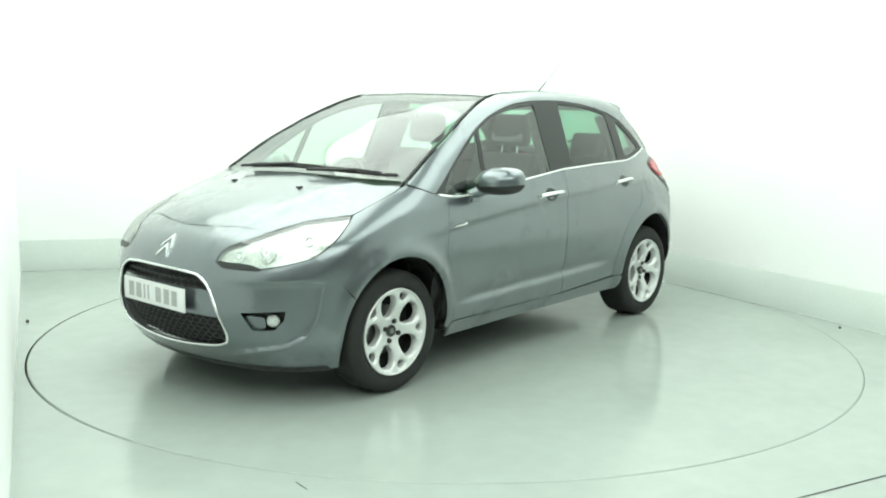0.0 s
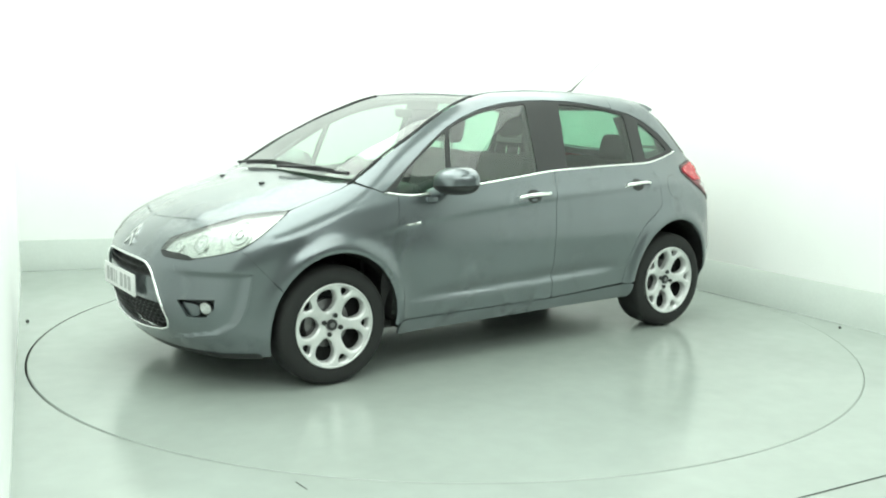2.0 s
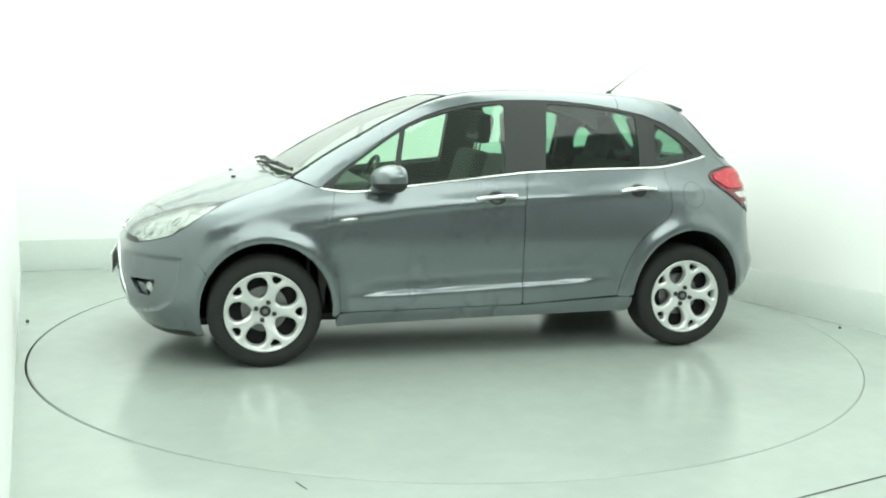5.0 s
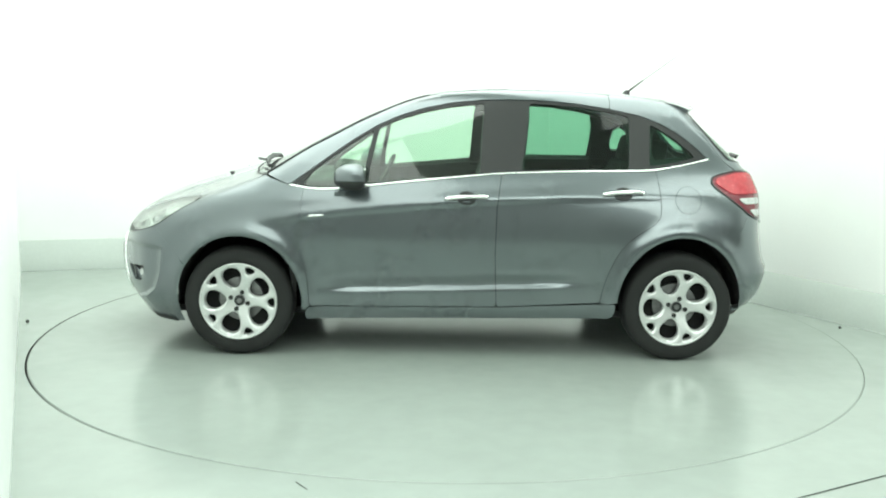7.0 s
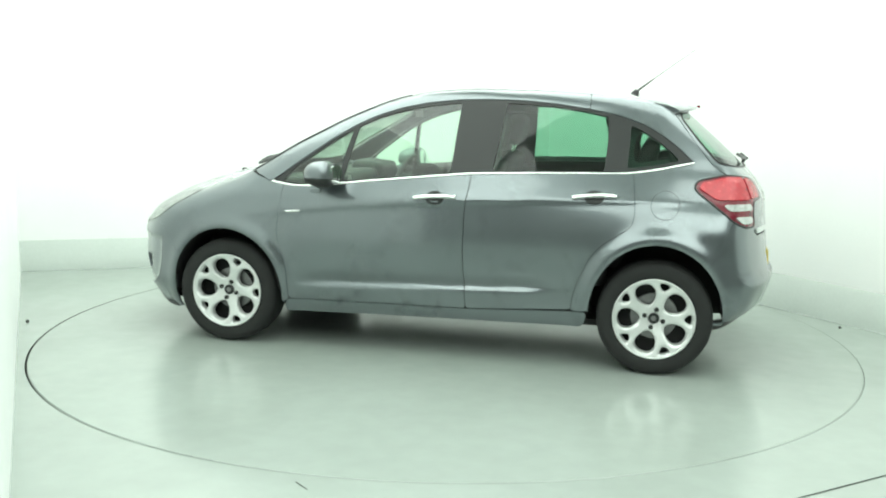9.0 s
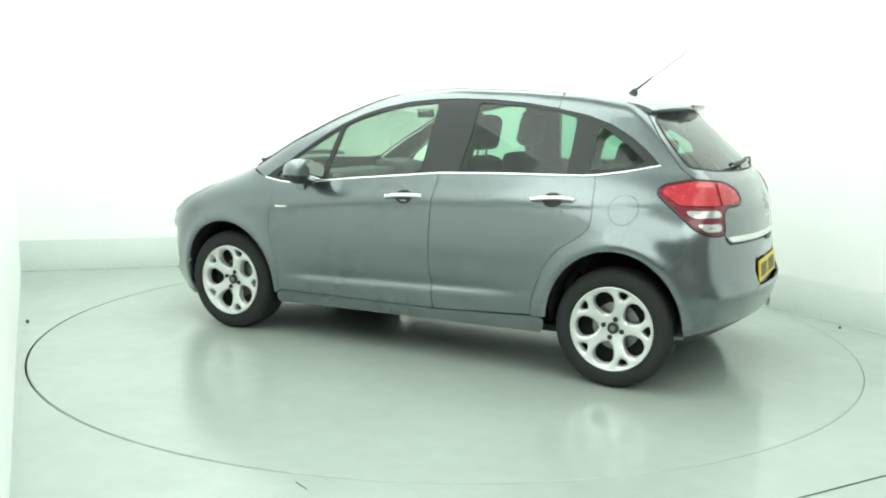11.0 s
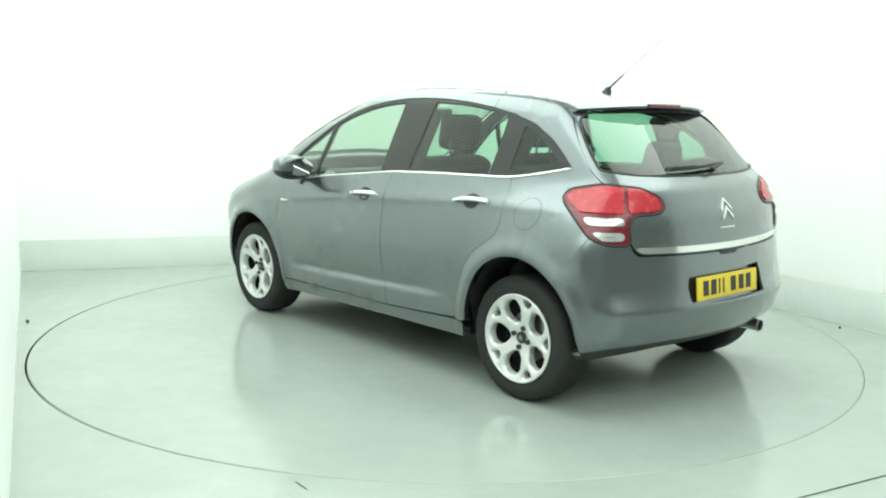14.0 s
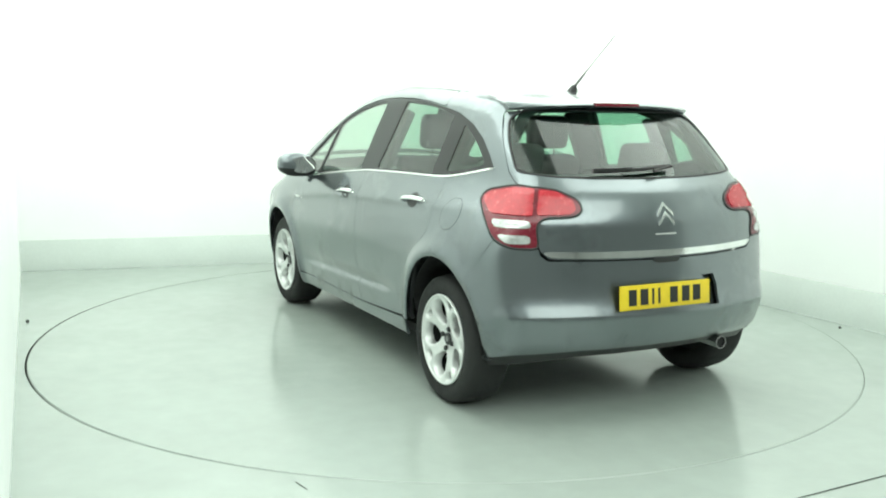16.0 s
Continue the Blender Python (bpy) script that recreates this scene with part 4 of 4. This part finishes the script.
for side in (False, True):
    door_handle(0.085, 0.904, -0.150, 0.917, side)
    door_handle(-0.78, 0.938, -1.010, 0.949, side)
    if not side:
        flap = disc_on("fuel_flap", "side", -1.262, 0.914, 0.072, PAINT, car, 0.0012, side, "round grey fuel flap")
        disc_on("flap_gap", "side", -1.262, 0.914, 0.0745, GLOSS_BLACK, flap, 0.0006, side, ring=0.004)
    bead("side_badge", on_body("side", [(0.84, 0.800), (0.75, 0.807)], 0.002, mirror=side), 0.007, CHROME, car, flat=0.5, label="small chrome badge on the door")
    sgn = -1 if side else 1
    m = new("door_mirror")
    m.parent = car
    tagged(m, "grey door mirror with a black underside")
    bm = bmesh.new()
    bmesh.ops.create_uvsphere(bm, u_segments=28, v_segments=18, radius=1.0)
    for v in bm.verts:
        x, y, z = v.co
        fx = 0.112 if x > 0 else 0.06
        e = 0.62 if x < 0 else 1.0
        v.co = Vector((0.575 + fx * math.copysign(abs(x) ** e, x) - 0.02 * y, sgn * (0.950 + 0.128 * math.copysign(abs(y) ** 0.8, y)), 1.018 + (0.082 if z > 0 else 0.066) * math.copysign(abs(z) ** 0.8, z) + 0.01 * y))
    low = bm.copy()
    bmesh.ops.delete(bm, geom=[f for f in bm.faces if f.calc_center_median().z < 1.006], context="FACES")
    bmesh.ops.delete(low, geom=[f for f in low.faces if f.calc_center_median().z >= 1.006], context="FACES")
    part("mirror_shell", bm, PAINT, m)
    part("mirror_base", low, BLACK, m, "black lower shell")
    bm = bmesh.new()
    bmesh.ops.create_circle(bm, cap_ends=True, segments=32, radius=1.0, matrix=pose(0.513, sgn * 0.930, 1.028) @ pose(0, 0, 0, 0, 90, -4 * sgn) @ Matrix.Diagonal((0.052, 0.086, 1, 1)))
    bmesh.ops.solidify(bm, geom=list(bm.faces), thickness=0.003)
    part("mirror_glass", bm, material("mirror_glass", (0.86, 0.88, 0.87), 0.02, 1.0, grain=0.02, scale=3), m, "silvered mirror glass")
    bm = rod((0.66, sgn * 0.80, 0.945), (0.60, sgn * 0.885, 0.985), 0.026, n=14, r2=0.030)
    part("mirror_arm", bm, PAINT, m)
    q = drape("side", [(0.665, 0.925)])[0]
    part("mirror_foot", box(-0.030, -0.012, -0.013, 0.030, 0.016, 0.013, m=pose(q[0], sgn * q[1], q[2])), PAINT, m, bevel=0.006)

# ---- inside ----
B_TRIM = [(-0.10, 1.02), (-0.12, 1.40), (-0.39, 1.40), (-0.35, 1.03)]
C_TRIM = [(-0.955, 1.02), (-0.955, 1.22), (-0.94, 1.33), (-0.92, 1.38), (-1.02, 1.365), (-1.16, 1.32), (-1.10, 1.29), (-1.085, 1.20), (-1.10, 1.14), (-1.30, 1.17), (-1.40, 1.15), (-1.30, 1.02)]
CARD_F = [(0.82, 0.30), (0.85, 0.60), (0.86, 0.93), (0.66, 0.945), (0.36, 0.98), (-0.21, 1.038), (-0.20, 0.30)]
CARD_R = [(-0.23, 0.30), (-0.23, 1.040), (-0.58, 1.052), (-1.06, 1.062), (-1.08, 0.80), (-0.90, 0.62), (-0.86, 0.33)]
CARD_Q = [(-1.08, 0.80), (-1.08, 1.06), (-1.38, 1.12), (-1.52, 0.98), (-1.60, 0.75), (-1.30, 0.74)]
for side in (False, True):
    for pts in (CARD_F, CARD_R, CARD_Q):
        panel("door_card", "side", pts, DASH, car, gap=-0.012, lift=-0.035, thick=0.02, times=1, mirror=side, step=0.08)
    for pts in (B_TRIM, C_TRIM):
        panel("inner_pillar_trim", "side", pts, DASH, car, gap=0.0, lift=-0.045, thick=0.03, times=1, mirror=side, step=0.06)
    panel("wing_liner", "side", [(0.92, 0.30), (0.93, 0.93), (1.35, 0.90), (1.40, 0.72), (1.0, 0.70)], LINER, car, gap=0.0, lift=-0.05, thick=0.004, times=1, mirror=side, step=0.1)
HL = halves_top([(0.16, 0.0), (0.14, 0.48), (-0.30, 0.52), (-0.80, 0.52), (-1.15, 0.49), (-1.25, 0.46), (-1.29, 0.0)])
panel("headliner", "top", HL, HEADLINER, car, gap=0.0, lift=-0.030, thick=0.006, times=1, step=0.08)
panel("bonnet_liner", "top", halves_top([(1.80, 0.0), (1.72, 0.44), (1.30, 0.70), (1.05, 0.70), (1.10, 0.0)]), LINER, car, gap=0.0, lift=-0.04, thick=0.004, times=1, step=0.1)
panel("tailgate_trim", "tail", halves([(0, 0.76), (33, 0.77), (34, 0.93), (40, 1.08), (0, 1.07)]), DASH, car, gap=0.0, lift=-0.05, thick=0.01, times=1, step=0.08)
for side in (False, True):
    panel("pillar_trim", "tail", [(46.5, 1.12), (50.0, 1.39), (62, 1.38), (60, 1.12)], DASH, car, gap=0.0, lift=-0.035, thick=0.01, times=1, mirror=side, step=0.06)


def cushion(name, m, sx, sy, sz, mat, parent, r=0.05, puff=0.02):
    bm = bmesh.new()
    bmesh.ops.create_cube(bm, size=1, matrix=Matrix.Diagonal((sx, sy, sz, 1)))
    bmesh.ops.bevel(bm, geom=list(bm.edges), offset=r, segments=4, profile=0.6, affect="EDGES", clamp_overlap=True)
    bmesh.ops.transform(bm, matrix=m, verts=bm.verts)
    return part(name, bm, mat, parent)


def front_seat(y):
    s = new("front_seat")
    s.parent = car
    tagged(s, "dark cloth front seat with a pale headrest band")
    cushion("seat_cushion", pose(0.16, y, 0.50, 0, -8), 0.50, 0.50, 0.16, CLOTH, s)
    cushion("seat_base", pose(0.14, y, 0.33), 0.42, 0.40, 0.20, DASH, s, 0.03)
    cushion("backrest", pose(-0.17, y, 0.82, 0, -17), 0.14, 0.50, 0.62, CLOTH, s, 0.06)
    cushion("headrest", pose(-0.290, y, 1.262, 0, -10), 0.11, 0.27, 0.20, CLOTH, s, 0.085)
    cushion("headrest_band", pose(-0.280, y, 1.215, 0, -10), 0.106, 0.245, 0.07, CLOTH_PALE, s, 0.025)
    for d in (-0.06, 0.06):
        part("headrest_post", rod((-0.26, y + d, 1.08), (-0.28, y + d, 1.20), 0.007, n=8), CHROME, s)


front_seat(0.36)
front_seat(-0.36)
bench = new("rear_bench")
bench.parent = car
tagged(bench, "dark cloth rear bench with headrests")
cushion("bench_cushion", pose(-0.72, 0, 0.52, 0, -6), 0.48, 1.22, 0.16, CLOTH, bench)
cushion("bench_back", pose(-1.05, 0, 0.80, 0, -20), 0.14, 1.22, 0.56, CLOTH, bench, 0.06)
for y in (-0.38, 0.38):
    cushion("headrest", pose(-1.155, y, 1.145, 0, -14), 0.10, 0.26, 0.18, CLOTH, bench, 0.07)
cushion("parcel_shelf", pose(-1.42, 0, 0.985), 0.40, 1.06, 0.03, DASH, car, 0.01)
dash = new("dashboard")
dash.parent = car
tagged(dash, "dark moulded dashboard")
cushion("dash_top", pose(0.88, 0, 0.90, 0, 4), 0.52, 1.40, 0.16, DASH, dash, 0.06)
cushion("dash_front", pose(0.70, 0, 0.74), 0.22, 1.36, 0.30, DASH, dash, 0.06)
cushion("instrument_hood", pose(0.70, -0.36, 0.985, 0, -6), 0.22, 0.36, 0.09, DASH, dash, 0.04)
sw = new("steering_wheel")
sw.parent = car
tagged(sw, "dark steering wheel")
ringp = []
base_m = pose(0.50, -0.36, 0.90, 0, 65)
for k in range(40):
    a = 2 * math.pi * k / 40
    c = base_m @ Vector((0.185 * math.cos(a), 0.185 * math.sin(a), 0))
    n = (base_m.to_3x3() @ Vector((0, 0, 1)))
    ringp.append((*c, *n))
bead("wheel_ring", ringp, 0.015, DASH, sw, n=10, closed=True)
bm = bmesh.new()
bmesh.ops.create_cone(bm, cap_ends=True, segments=24, radius1=0.06, radius2=0.045, depth=0.05, matrix=base_m)
part("wheel_boss", bm, DASH, sw)
for a in (0.2, math.pi - 0.2, -math.pi / 2):
    part("wheel_spoke", rod(base_m @ Vector((0, 0, 0)), base_m @ Vector((-0.18 * math.sin(a), 0.18 * math.cos(a), 0)), 0.016, n=8), DASH, sw)
cushion("inner_mirror", pose(0.30, 0, 1.36, 0, 8), 0.025, 0.19, 0.055, GLOSS_BLACK, car, 0.01)
part("bulkhead", box(0.98, -0.68, 0.25, 1.0, 0.68, 0.92), LINER, car, smooth=False)


# ---- small marks in the booth ----
def floor_joint(a, b, w, label):
    a, b = Vector((*a, 0.002)), Vector((*b, 0.002))
    d = (b - a).normalized()
    o = Vector((-d.y, d.x, 0)) * w / 2
    ob = mesh_part("floor_joint", [a - o, b - o, b + o, a + o, a - o * 0.5 + Vector((0, 0, 0.0006)), b - o * 0.5 + Vector((0, 0, 0.0006)), b + o * 0.5 + Vector((0, 0, 0.0006)), a + o * 0.5 + Vector((0, 0, 0.0006))],
                   [(0, 1, 5, 4), (1, 2, 6, 5), (2, 3, 7, 6), (3, 0, 4, 7), (4, 5, 6, 7)], GAP, None, None, label, smooth=False)
    return tagged(ob, category="joint", kind="structure")


def wall_stud(p, r, label):
    bm = bmesh.new()
    bmesh.ops.create_uvsphere(bm, u_segments=10, v_segments=6, radius=r, matrix=Matrix.Translation(p))
    return tagged(part("wall_stud", bm, GAP, None, label), category="stud")


wall_stud((-2.665, -0.03, 0.006), 0.012, "small dark stud at the foot of the white wall")
wall_stud((2.60, 0.20, 0.008), 0.009, "small dark stud at the foot of the skirting")
floor_joint((1.20, -2.585), (2.35, -1.96), 0.007, "thin dark joint in the painted floor")
floor_joint((-0.553, -2.462), (-0.500, -2.53), 0.005, "short dark crack in the painted floor")


turn_rows = [(float(t), 229.731 - 6.98766 * t - 0.0080 * (t - 8) ** 2) for t in np.linspace(0, 16, 17)]


def motions():
    """The turntable carries the car round at an even pace."""
    walk(table, [(t, pose(0, 0, 0, 0, 0, a)) for t, a in turn_rows])
    rows = []
    for t, a in turn_rows:
        o = Matrix.Rotation(radians(a), 3, "Z") @ Vector((-0.061, -0.1375, 0))
        rows.append((t, pose(o.x, o.y, 0.0, 0, 0, a)))
    walk(car, rows)


motions()
